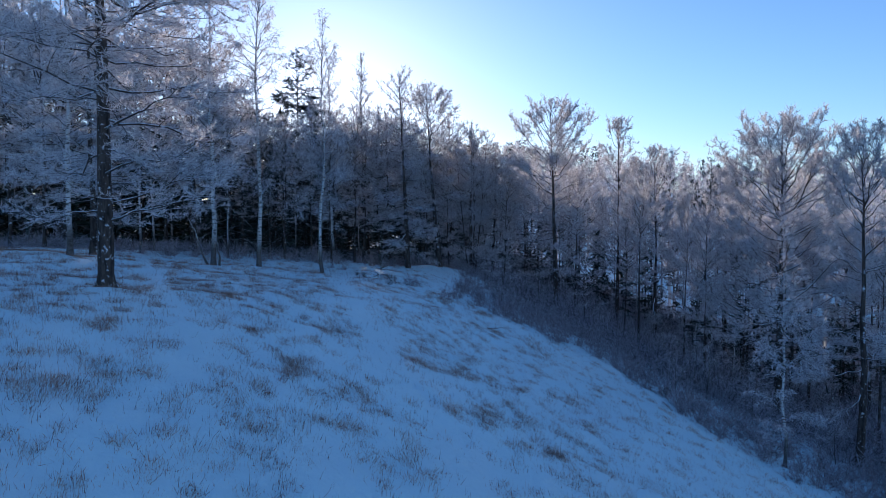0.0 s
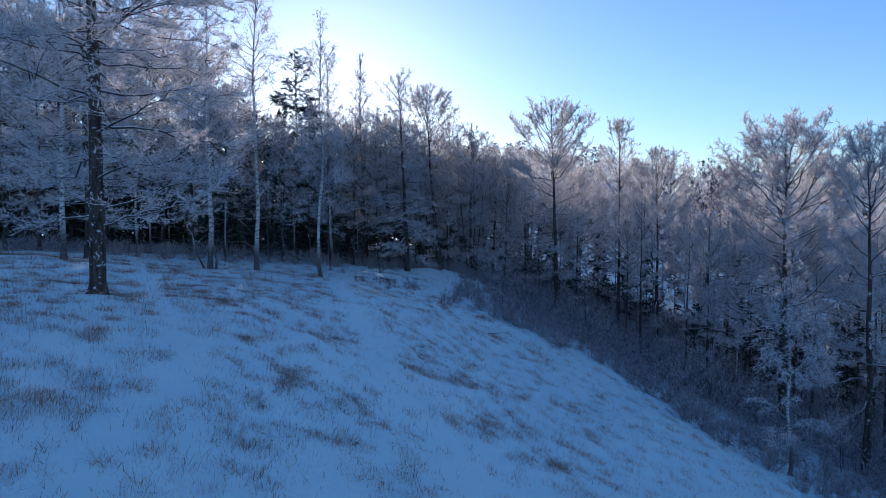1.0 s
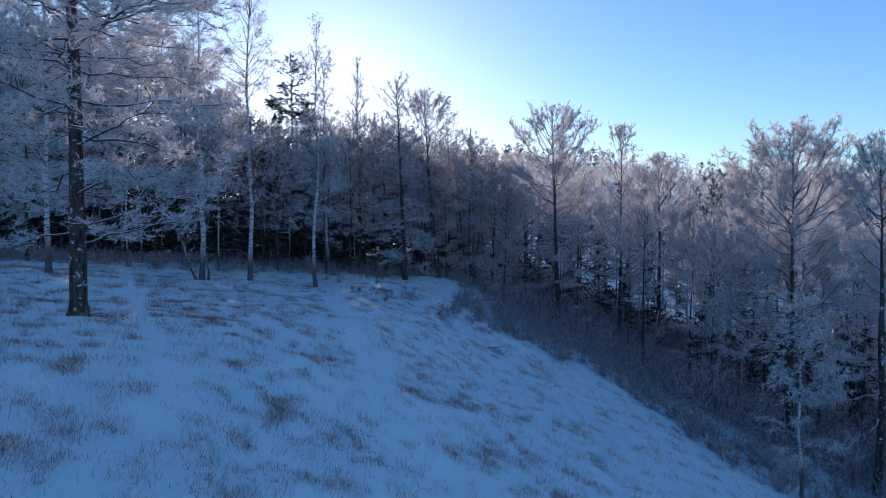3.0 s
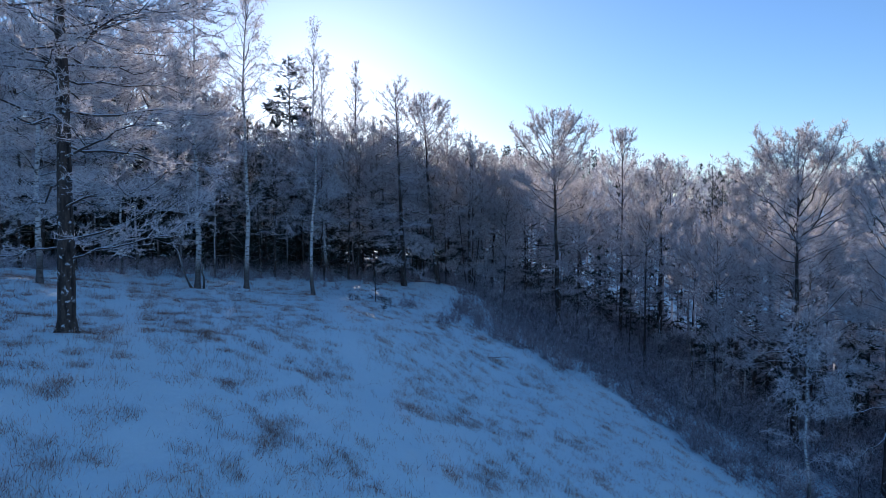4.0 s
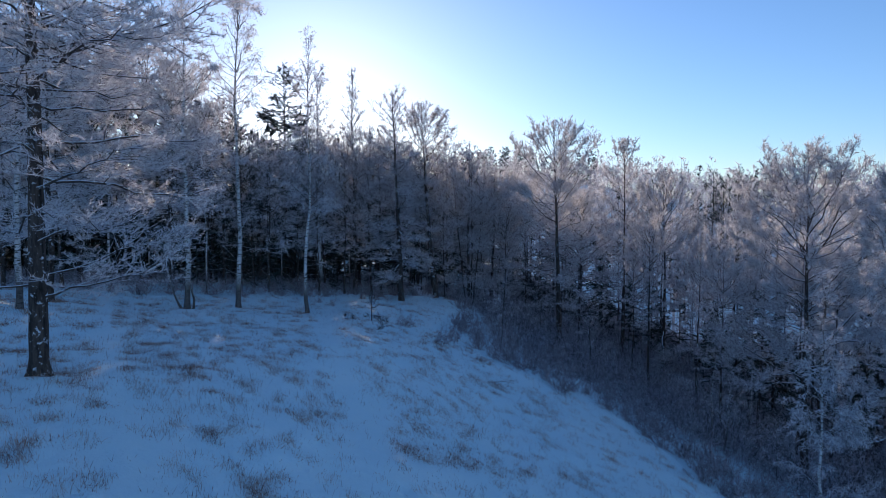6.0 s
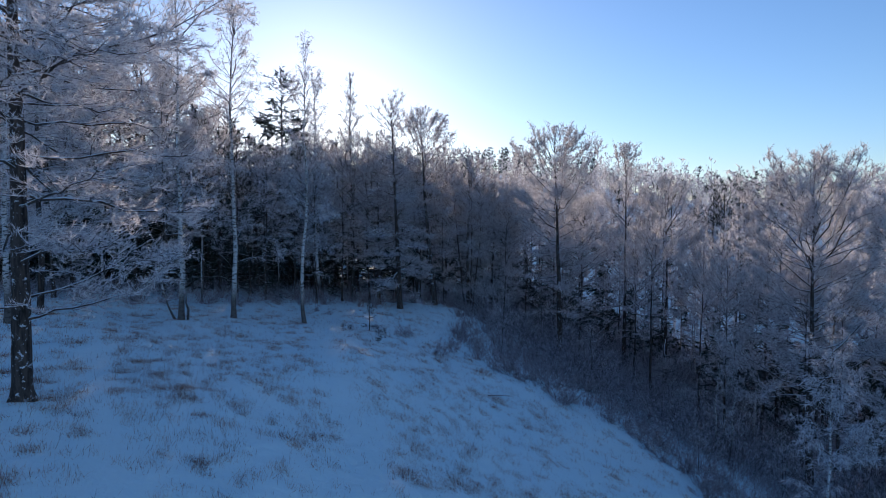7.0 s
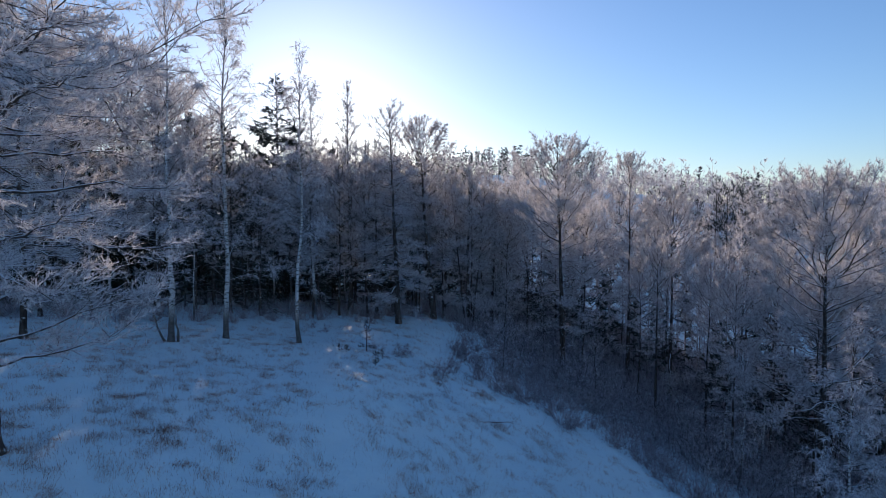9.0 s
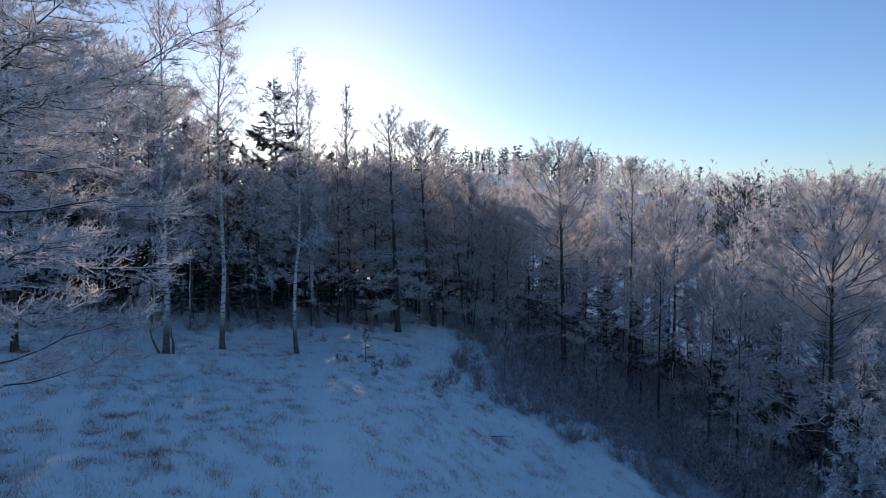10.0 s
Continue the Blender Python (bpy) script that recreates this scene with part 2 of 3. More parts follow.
gx, gy = spread(-26, 22, 0.28, 2600), spread(10, 68, 0.28, 2600)
X, Y = np.meshgrid(gx, gy)
Z = land(X, Y)
for px, py in prints:
    ix, iy = np.searchsorted(gx, px), np.searchsorted(gy, py)
    sl = np.s_[iy - 4:iy + 5, ix - 4:ix + 5]
    Z[sl] -= 0.19 * hump(X[sl], Y[sl], px, py, 0.2, 0.26)
nx, ny = len(gx), len(gy)
idx = np.arange(nx * ny).reshape(ny, nx)
quads = np.stack([idx[:-1, :-1], idx[:-1, 1:], idx[1:, 1:], idx[1:, :-1]], -1).reshape(-1, 4)
ground = new("ground", mesh_of("ground", np.stack([X, Y, Z], -1).reshape(-1, 3), quads, None, SNOW))
tagged(ground, "blue-shaded snow field sloping down to a wooded gully", "snow", kind="structure")


# ---- trees ----
def paths(rng, S, D, L, k, lift, wander):
    """Curved branches from feet S along D, L long; lift bends them up (minus: down) towards the tip."""
    t = np.linspace(0, 1, k)
    P = S[:, None] + D[:, None] * (L[:, None] * t)[..., None]
    P[..., 2] += (lift * L)[:, None] * t ** 2
    W = np.cumsum(rng.normal(0, 1, P.shape), 1)
    W -= W[:, :1]
    return P + W * (wander * L / k)[:, None, None]


def along(P, i, t):
    """Points and tangents on paths i at fractions t."""
    k = P.shape[1]
    f = np.clip(t, 0, 0.999) * (k - 1)
    j = f.astype(int)
    a, b = P[i, j], P[i, j + 1]
    return a + (b - a) * (f - j)[:, None], unit(b - a)


def fork(rng, P, L, per_metre, t0, angle, up, ratio, k, lift, wander, shrink=0.6, most=9.0, round_out=0.0):
    """Side branches from paths P; round_out turns them out of the flat spray."""
    m = rng.poisson(np.maximum(L * per_metre, 0.01))
    i = np.repeat(np.arange(len(P)), m)
    t = t0 + (1 - t0) * rng.random(len(i)) ** 0.65
    S, T = along(P, i, t)
    side = unit(np.cross(T, np.array([0, 0, 1.0])) + 1e-6) * rng.choice([-1, 1], len(i))[:, None]
    a = np.radians(rng.normal(angle, angle * 0.25, len(i)))[:, None]
    D = unit(T * np.cos(a) + side * np.sin(a) + np.array([0, 0, 1.0]) * rng.normal(up, 0.2, len(i))[:, None] + rng.normal(0, 1, T.shape) * round_out)
    ll = np.minimum(L[i] * ratio * (1 - shrink * t), most) * rng.uniform(0.55, 1.25, len(i))
    return paths(rng, S, D, ll, k, np.full(len(i), lift), wander), ll


def twigs_on(rng, P, L, per_metre, t0, length, up, spread_out, k, bend):
    m = rng.poisson(np.maximum(L * per_metre, 0.01))
    i = np.repeat(np.arange(len(P)), m)
    t = t0 + (1 - t0) * rng.random(len(i))
    S, T = along(P, i, t)
    D = unit(T * 0.75 + rng.normal(0, spread_out, T.shape) + np.array([0, 0, up]))
    ll = length * rng.uniform(0.5, 1.3, len(i))
    return paths(rng, S, D, ll, k, np.full(len(i), bend), 0.25 if k > 2 else 0.0)


def lean_line(rng, H, k, wobble, lean):
    t = np.linspace(0, 1, k)
    P = np.zeros((1, k, 3))
    P[0, :, 2] = -0.5 + (H + 0.5) * t
    w = np.cumsum(rng.normal(0, wobble, (k, 2)), 0)
    P[0, :, :2] = w - w[0] + np.outer(t, lean)
    return P


def grow(seed, H, r0, n, u0, Lmax, prof, elev, lift, sec, sec_ang, sec_up, sec_lift, tw, tw_len, tw_up, tw_r, tw_k=2, tw_bend=0.2, wobble=0.05, lean=(0, 0),
         limb_r=0.012, sides=10, ratio=0.45, limb_wander=0.10, stems=None, top_pow=0.8, env=None, extra=(), spread_out=0.45, rings=40, crowd=0.85,
         ter=3.0, rime=0.018, sec_r=0.02, round_out=0.1, tipped=0.7, bare=0.16):
    """A bare tree: trunk line, limbs, side branches and frosted twigs, all as arrays. stems: more trunk lines as (x, y, lean_x, lean_y, height)."""
    rng = np.random.default_rng(seed)
    lines = [(lean_line(rng, H, 14, wobble, lean), H, r0)]
    for sx, sy, lx, ly, sh in stems or ():
        Q = lean_line(rng, sh, 14, wobble, (lx, ly))
        Q[..., 0] += sx
        Q[..., 1] += sy
        lines.append((Q, sh, r0 * 0.4))
    trunk_v, trunk_q, limbs, Ls = [], [], [], []
    off = 0
    for Q, h, r in lines:
        t = np.linspace(0, 1, Q.shape[1])
        tt = np.linspace(0, 1, rings) ** 1.5
        Q2 = np.stack([np.interp(tt, t, Q[0, :, c]) for c in range(3)], -1)[None]
        R = r * ((1 - tt) ** top_pow * 0.97 + 0.03) * (1 + 0.42 * np.exp(-np.maximum(tt * (h + 0.5) - 0.5, 0) / 0.3))
        V, F = tubes(Q2, R[None], sides)
        axis = np.repeat(Q2[0], sides, 0)
        out = V - axis
        lump = 1 + 0.09 * lattice(np.arange(len(V)) % sides * 0.9, V[:, 2] * 1.7, seed) + 0.12 * np.exp(-np.maximum(V[:, 2], 0) / 0.3) * np.sin(np.arange(len(V)) % sides * 2 * np.pi / sides * 3 + seed)
        V = axis + out * lump[:, None]
        trunk_v.append(V)
        trunk_q.append(F + off)
        off += len(V)
        m = max(4, int(n * h / H))
        u = np.sort(u0 + (1 - u0) * rng.random(m) ** crowd)
        az = np.arange(m) * 2.39996 + rng.normal(0, 0.5, m)
        el = np.radians(np.interp(u, elev[0], elev[1]) + rng.normal(0, 7, m))
        D = np.stack([np.cos(az) * np.cos(el), np.sin(az) * np.cos(el), np.sin(el)], -1)
        LL = Lmax * np.interp(u, prof[0], prof[1]) * rng.uniform(0.55, 1.15, m) * (h / H)
        S, _ = along(Q, np.zeros(m, int), (u * h + 0.5) / (h + 0.5))
        if env:  # limbs that end on a rounded crown
            mid_z, wide, tall = env[0] * h, env[1], (1 - env[0]) * h
            rad = np.array([wide, wide, tall])
            p = np.stack([0 * u, 0 * u, u * h - mid_z], -1) / rad
            d = D / rad
            qa, qb, qc = (d * d).sum(1), (p * d).sum(1), (p * p).sum(1) - 1
            disc = qb * qb - qa * qc
            reach = (-qb + np.sqrt(np.maximum(disc, 0))) / qa
            LL = np.where((disc > 0) & (reach > 0), np.minimum(reach * rng.uniform(0.84, 1.0, m) * (1 - 0.35 * max(lift, 0)), 0.36 * h), LL)
        limbs.append(paths(rng, S, D, LL, 8, lift * np.clip((u - 0.3) * 3.0, -0.9, 1.0) + rng.normal(0, 0.07, m), limb_wander))
        Ls.append(LL)
    for eh, eaz, el_len, eel, elift in extra:  # single strong limbs: height, bearing, length, rise, bend
        a, e = radians(eaz), radians(eel)
        D = np.array([[math.cos(a) * math.cos(e), math.sin(a) * math.cos(e), math.sin(e)]])
        limbs.append(paths(rng, np.array([[0, 0, eh]]), D, np.array([el_len]), 8, np.array([elift]), limb_wander))
        Ls.append(np.array([el_len]))
    LP, LL = np.concatenate(limbs), np.concatenate(Ls)
    R = (0.008 + limb_r * LL)[:, None] * np.linspace(1, 0.18, 8)[None]
    SP, SL = fork(rng, LP, LL, sec, bare, sec_ang, sec_up, ratio, 4, sec_lift, 0.22, 0.4, 3.0, round_out)
    UP, UL = fork(rng, SP, SL, ter, 0.12, 42, sec_up, 0.45, 3, sec_lift, 0.15, 0.35, 1.1, round_out + 0.15)
    tips, tip_l = fork(rng, LP, np.minimum(LL, 4.0), ter * tipped, max(0.4, bare + 0.15), 40, sec_up, 0.2, 3, sec_lift, 0.15, 0.4, 0.9, round_out + 0.15)
    leader, lead_l = fork(rng, lines[0][0], np.array([H]), ter * 0.35, 0.7, 42, 0.3, 0.1, 3, 0.1, 0.1, 0.9, 0.9, 0.3)
    UP, UL = np.concatenate([UP, tips, leader]), np.concatenate([UL, tip_l, lead_l])
    T1 = twigs_on(rng, UP, UL, tw, 0.1, tw_len, tw_up, spread_out, tw_k, tw_bend)
    T2 = twigs_on(rng, SP, SL, tw * 0.6, 0.3, tw_len, tw_up, spread_out, tw_k, tw_bend)
    TP = np.concatenate([T1, T2])
    return dict(trunk=(np.concatenate(trunk_v), np.concatenate(trunk_q)), limbs=(LP, R), secs=(SP, sec_r * (0.55 + 0.3 * SL)),
                sprays=(UP, rime * rng.uniform(0.8, 1.2, len(UP))), twigs=(TP, tw_r * rng.uniform(0.6, 1.3, len(TP))))


def tree(name, g, trunk_mat, limb_mat, twig_mat, label, category="tree", group="", split=False, crown_label="frost-covered twigs", bough_mat=None):
    """The grown arrays as one thing: trunk, limbs (each its own part where split) and twigs."""
    base = new(name)
    tagged(base, label, category, group)
    V, F = g["trunk"]
    part("trunk", mesh_of("trunk", V, F, None, trunk_mat), base)
    LP, LR = g["limbs"]
    pieces = []
    if split:
        for a in range(len(LP)):
            V, F = tubes(LP[a:a + 1], LR[a:a + 1], 5)
            part("limb", mesh_of("limb", V, F, None, limb_mat), base)
    else:
        pieces.append((*tubes(LP[:, [0, 2, 4, 7]], LR[:, [0, 2, 4, 7]], 4), None, limb_mat))
    pieces += [(*spikes(*g["secs"]), bough_mat or twig_mat), (*spikes(*g["sprays"]), twig_mat), (*slivers(*g["twigs"]), twig_mat)]
    tagged(part("crown", joined("crown", pieces), base, crown_label), kind="stuff")
    return base


def discard(ob):
    for o in (*ob.children_recursive, ob):
        bpy.data.objects.remove(o)


def at(x, y, turn=0.0, size=1.0, sink=0.05):
    return Matrix.Translation((x, y, float(land(x, y)) - sink)) @ Matrix.Rotation(turn, 4, "Z") @ Matrix.Scale(size, 4)


def put(ob, x, y, turn=0.0, size=1.0):
    ob.matrix_basis = at(x, y, turn, size)
    return ob


LARCH = dict(r0=0.25, n=84, u0=0.1, Lmax=4.4, prof=((0.1, 0.3, 0.7, 0.9, 1), (0.8, 1, 0.72, 0.5, 0.25)), crowd=0.75, elev=((0.1, 0.4, 0.7, 0.9, 1), (-8, -2, 18, 46, 70)), lift=0.12, top_pow=1.0,
             sec=2.8, sec_ang=52, sec_up=0.03, sec_lift=0.08, ter=4.2, tw=20, tw_len=0.27, tw_up=0.2, tw_r=0.0125, spread_out=0.9, ratio=0.42, limb_wander=0.22, rime=0.019)
FAN = dict(LARCH, prof=((0.1, 0.35, 0.6, 1), (0.8, 1.0, 0.8, 0.2)), elev=((0.1, 0.33, 0.42, 0.52, 0.7, 0.85, 1), (-14, -8, 6, 22, 34, 52, 80)), lift=0.22, crowd=0.68, n=104, tipped=1.6, bare=0.4, u0=0.18, env=(0.7, 4.4), sec=2.7, sec_ang=46, sec_up=0.06,
           ratio=0.32, ter=5.0, tw=21, tw_r=0.0135, tw_len=0.27, spread_out=1.0, tw_up=0.2, limb_wander=0.24, limb_r=0.009, round_out=0.4, top_pow=1.2, rime=0.021)
BIRCHES = dict(r0=0.15, n=62, u0=0.16, Lmax=3.5, prof=((0.12, 0.4, 0.75, 1), (0.9, 1, 0.85, 0.5)), crowd=0.7, elev=((0.1, 0.4, 0.8, 1), (4, 26, 56, 74)), lift=0.06, top_pow=0.95, limb_wander=0.22,
               sec=2.8, sec_ang=40, sec_up=0.05, sec_lift=-0.25, ter=4.2, tw=19, tw_len=0.28, tw_up=-0.15, tw_r=0.011, spread_out=0.7, limb_r=0.007, wobble=0.09, tw_bend=-0.25, ratio=0.42, rime=0.011, sec_r=0.013, round_out=0.3)
ROUND = dict(r0=0.2, n=58, u0=0.1, Lmax=4.6, prof=((0.12, 0.5, 0.8, 1), (0.9, 1, 0.75, 0.35)), elev=((0.1, 0.4, 0.7, 0.9, 1), (-2, 16, 36, 56, 78)), lift=0.1, crowd=0.7, env=(0.56, 4.2), top_pow=1.1,
             sec=2.6, sec_ang=46, sec_up=0.08, sec_lift=0.05, ter=4.4, tw=20, tw_len=0.27, tw_up=0.15, tw_r=0.0135, spread_out=1.0, limb_r=0.01, limb_wander=0.24, rime=0.02, round_out=0.4, ratio=0.36)
SPRUCE = dict(r0=0.2, n=150, u0=0.05, Lmax=3.6, crowd=0.75, prof=((0.05, 0.5, 0.7, 0.9, 1), (1, 1, 0.85, 0.48, 0.14)), elev=((0.05, 0.5, 0.85, 1), (-16, -10, 4, 50)), lift=0.14, top_pow=1.0,
              sec=2.8, sec_ang=46, sec_up=-0.05, sec_lift=-0.05, ter=3.0, tw=7, tw_len=0.26, tw_up=0.0, tw_r=0.034, ratio=0.46, rime=0.042, sec_r=0.05, limb_wander=0.14)
PINE = dict(r0=0.22, n=54, u0=0.3, Lmax=3.4, prof=((0.3, 0.5, 0.8, 1), (0.6, 1, 0.8, 0.25)), elev=((0.3, 0.6, 1), (0, 22, 55)), lift=0.15, top_pow=1.0,
            sec=2.0, sec_ang=45, sec_up=0.15, sec_lift=0.2, ter=2.6, tw=9, tw_len=0.3, tw_up=0.3, tw_r=0.035, ratio=0.4, rime=0.03, round_out=0.25)

# the trees along the wood's edge, each of its own growth
HEAVY = dict(LARCH, n=96, rime=0.024, tw_r=0.015, sec=3.0)
BUSHY = dict(ROUND, env=(0.6, 3.0), tw_r=0.019, rime=0.03, tw=24, n=46, top_pow=0.9, stems=((0.3, 0.2, 1.5, 0.4, 15.2), (-0.3, 0.1, -1.6, -0.3, 14.6), (0.1, -0.3, 0.3, -1.2, 14.0)))
EDGE = [
    # kind, x, y, height, trunk radius, settings, seed
    ("old_larch", -13.8, 25.8, 24.0, 0.33, dict(LARCH, n=128, Lmax=6.0, u0=0.22, prof=((0.1, 0.3, 0.65, 1), (0.9, 1, 0.8, 0.15)), elev=((0.1, 0.3, 0.5, 0.7, 1), (-8, -3, 1, 10, 55)), lift=0.1, sec=3.6, ter=4.4, ratio=0.42,
                                                tw=25, tw_len=0.16, tw_r=0.0112, tw_up=0.35, rime=0.015, sec_r=0.013, limb_r=0.009, spread_out=0.7,
                                                extra=((2.7, -5, 4.8, 12, 0.03), (3.4, 8, 5.0, 20, 0.0), (4.6, -12, 5.4, 4, 0.14), (3.2, 195, 4.2, -8, 0.2), (10.6, 4, 6.4, 14, 0.2), (11.6, -16, 5.2, 20, 0.16))), 1),
    ("larch", -3.4, 62.3, 18.7, 0.26, dict(HEAVY, n=120, Lmax=3.7, lean=(-1.1, 0)), 2),
    ("larch", -0.3, 66.0, 18.8, 0.3, dict(FAN, n=70, Lmax=4.2, env=(0.74, 3.6), lean=(-1.4, 0)), 3),
    ("larch", -5.6, 65.0, 15.0, 0.2, dict(HEAVY, n=76, Lmax=3.2), 10),
    ("larch", -8.6, 69.0, 22.5, 0.22, dict(LARCH, n=110, Lmax=2.5, u0=0.2, sec=3.8, rime=0.023, tw_r=0.015, elev=((0.1, 0.4, 0.7, 1), (-4, 10, 45, 75))), 4),
    ("larch", 11.4, 63.0, 21.2, 0.3, dict(FAN, n=92, Lmax=4.8, env=(0.7, 5.2), lean=(-0.8, 0)), 5),
    ("larch", 19.5, 70.0, 23.2, 0.24, dict(FAN, n=70, Lmax=3.4, env=(0.7, 3.0)), 6),
    ("larch", 22.3, 66.0, 21.0, 0.24, dict(FAN, n=76, Lmax=4.6, env=(0.7, 4.2)), 7),
    ("larch", 25.9, 47.8, 23.5, 0.3, dict(FAN, n=96, Lmax=5.6, env=(0.73, 5.8), extra=((9.0, -12, 8.4, 38, 0.1), (7.0, 170, 6.6, 24, 0.1), (8.0, -40, 6.0, 30, 0.1))), 8),
    ("larch", 26.0, 38.5, 21.5, 0.27, dict(FAN, n=76, Lmax=4.4, env=(0.72, 3.6)), 9),
    ("birch", -22.3, 37.6, 20.0, 0.17, BIRCHES, 11),
    ("birch", -17.1, 46.8, 23.0, 0.19, dict(BIRCHES, stems=((-0.1, 0, -2.3, 0.4, 4.6), (0.35, -0.15, 0.05, 0.1, 5.0))), 12),
    ("larch", -23.6, 42.4, 22.0, 0.2, dict(HEAVY, n=70, Lmax=4.2), 16),
    ("birch", -11.2, 65.0, 21.0, 0.17, dict(BIRCHES, Lmax=2.6, n=84, tw_r=0.014, rime=0.015), 17),
    ("birch", 19.3, 48.4, 9.8, 0.06, dict(BIRCHES, Lmax=1.5, n=40), 18),
    ("birch", 20.2, 48.0, 9.2, 0.06, dict(BIRCHES, Lmax=1.5, n=40), 19),
    ("birch", -14.5, 49.6, 23.5, 0.18, dict(BIRCHES, n=76, lean=(-0.7, 0)), 13),
    ("birch", -9.8, 51.4, 19.8, 0.15, dict(BIRCHES, Lmax=2.9, n=80), 14),
    ("birch", 19.4, 35.2, 13.5, 0.1, dict(BIRCHES, n=64, Lmax=2.4, u0=0.06, tw_r=0.02, rime=0.02, sec=3.4), 15),
    ("round_tree", 3.1, 67.5, 16.2, 0.2, BUSHY, 21),
    ("round_tree", 5.6, 70.5, 15.2, 0.2, BUSHY, 22),
    ("round_tree", 0.8, 72.0, 17.5, 0.18, ROUND, 23),
    ("spruce", -16.4, 71.0, 22.5, 0.24, dict(SPRUCE, sec=3.6, ter=5.0, tw=11), 31),
]
WORDS = {"old_larch": "old dark-trunked larch with snow-lined limbs and thick hoarfrost", "larch": "tall dark-trunked larch white with hoarfrost",
         "birch": "slender white-barked birch with frosted drooping twigs", "round_tree": "round-crowned bushy tree grey with hoarfrost", "spruce": "dark green spruce dusted with frost"}
KIND = {"old_larch": "larch", "round_tree": "tree"}
for kind, x, y, h, r, cfg, seed in EDGE:
    g = grow(seed, H=h, **dict(cfg, r0=r))
    birch, dark = kind == "birch", kind == "spruce"
    words = WORDS[kind]
    if kind == "larch" and "env" in cfg:
        words = "old larch with a rounded fan of frosted limbs"
    elif kind == "birch" and h < 15:
        words = "slim young birch with a pale trunk and frosted twigs"
    ob = tree(kind, g, BIRCH if birch else BARK, LIMB, NEEDLE if dark else FROST_FINE if birch and h > 15 else FROST, words, KIND.get(kind, kind),
              "trees along the meadow's edge", split=True, crown_label="dark needled boughs" if dark else "frost-covered twigs",
              bough_mat=None if dark else LIMB)
    put(ob, x, y)


# ---- the wood behind, from a few trees that are copied ----
def wood_edge(x):
    """How far off the wood begins."""
    return np.interp(x, [-70, -25, -10, 0, 3, 6, 13, 18, 22, 27, 40, 60], [44, 50, 62, 70, 76, 68, 60, 56, 52, 44, 34, 30])


def gully_edge(x):
    return np.interp(x, [0.8, 1.4, 2.0, 3.5, 5.5, 9.4, 13, 14.7, 16.5, 19, 24], [72, 63, 53.5, 50.5, 48.6, 47.4, 45.2, 40, 35.5, 33, 27])


def scatter(seed, x0, x1, y0, y1, gap, inside):
    """Places at random, none nearer than gap to another."""
    rng = np.random.default_rng(seed)
    cells, out = {}, []
    for _ in range(int((x1 - x0) * (y1 - y0) / gap ** 2 * 6)):
        x, y = rng.uniform(x0, x1), rng.uniform(y0, y1)
        c = (int(x // gap), int(y // gap))
        if not inside(x, y):
            continue
        if any((x - p[0]) ** 2 + (y - p[1]) ** 2 < gap * gap for a in (-1, 0, 1) for b in (-1, 0, 1) for p in cells.get((c[0] + a, c[1] + b), ())):
            continue
        cells.setdefault(c, []).append((x, y))
        out.append((x, y))
    return out


NEAR = dict(rings=14, sides=7, tw_k=2)
FAR = dict(rings=9, sides=5, tw_k=2, sec=2.0, ter=3.0, tw=9, tw_len=0.4, tw_r=0.028, rime=0.034, sec_r=0.028)
WOOD = dict(sec=2.3, ter=3.6, tw=13, tw_len=0.34, tw_r=0.0185, rime=0.024, sec_r=0.022)
stock = {}
for more, tail in ((NEAR, ""), (FAR, " far")):
    for kind, base, own, high, bark, frost, words in (
            ("larch", LARCH, dict(r0=0.15, n=54, u0=0.2), 20.0, BARK, FROST, WORDS["larch"]),
            ("fan_larch", FAN, dict(r0=0.17, n=54, u0=0.28, env=(0.72, 3.8), Lmax=4.2), 20.0, BARK, FROST, "larch with a rounded crown pale with hoarfrost"),
            ("birch", BIRCHES, dict(r0=0.1, n=46, u0=0.22), 20.0, BIRCH, FROST_FINE, WORDS["birch"]),
            ("frosted_tree", ROUND, dict(r0=0.12, n=44, env=(0.66, 4.3), u0=0.22), 16.0, BARK, FROST, "leafless tree with a dense crown of hoarfrost")):
        seed = dict(larch=41, fan_larch=46, birch=51, frosted_tree=61)[kind]
        stock[kind + tail] = [tree(kind.replace("fan_", ""), grow(seed + a, H=high, **{**base, **WOOD, **own, **more}), bark, LIMB, frost, words,
                                   "tree" if kind == "frosted_tree" else kind.replace("fan_", ""), "trees of the wood", bough_mat=LIMB if not tail else None) for a in range(3)]
stock["spruce"] = [tree("spruce", grow(71 + a, H=19.0, **{**SPRUCE, **NEAR, "n": 58, "crowd": 0.9, "sec": 2.2, "ter": 2.2, "tw": 4, "tw_len": 0.32, "tw_r": 0.042, "rime": 0.042, "sec_r": 0.055}), BARK, LIMB, NEEDLE, WORDS["spruce"], "spruce", "trees of the wood", crown_label="dark needled boughs") for a in range(2)]
stock["pine"] = [tree("pine", grow(81 + a, H=20.0, **{**PINE, **NEAR, "tw": 6, "tw_len": 0.36, "tw_r": 0.05}), BARK, LIMB, NEEDLE, "dark green pine with a bare lower trunk", "pine", "trees of the wood", crown_label="dark needled boughs") for a in range(2)]
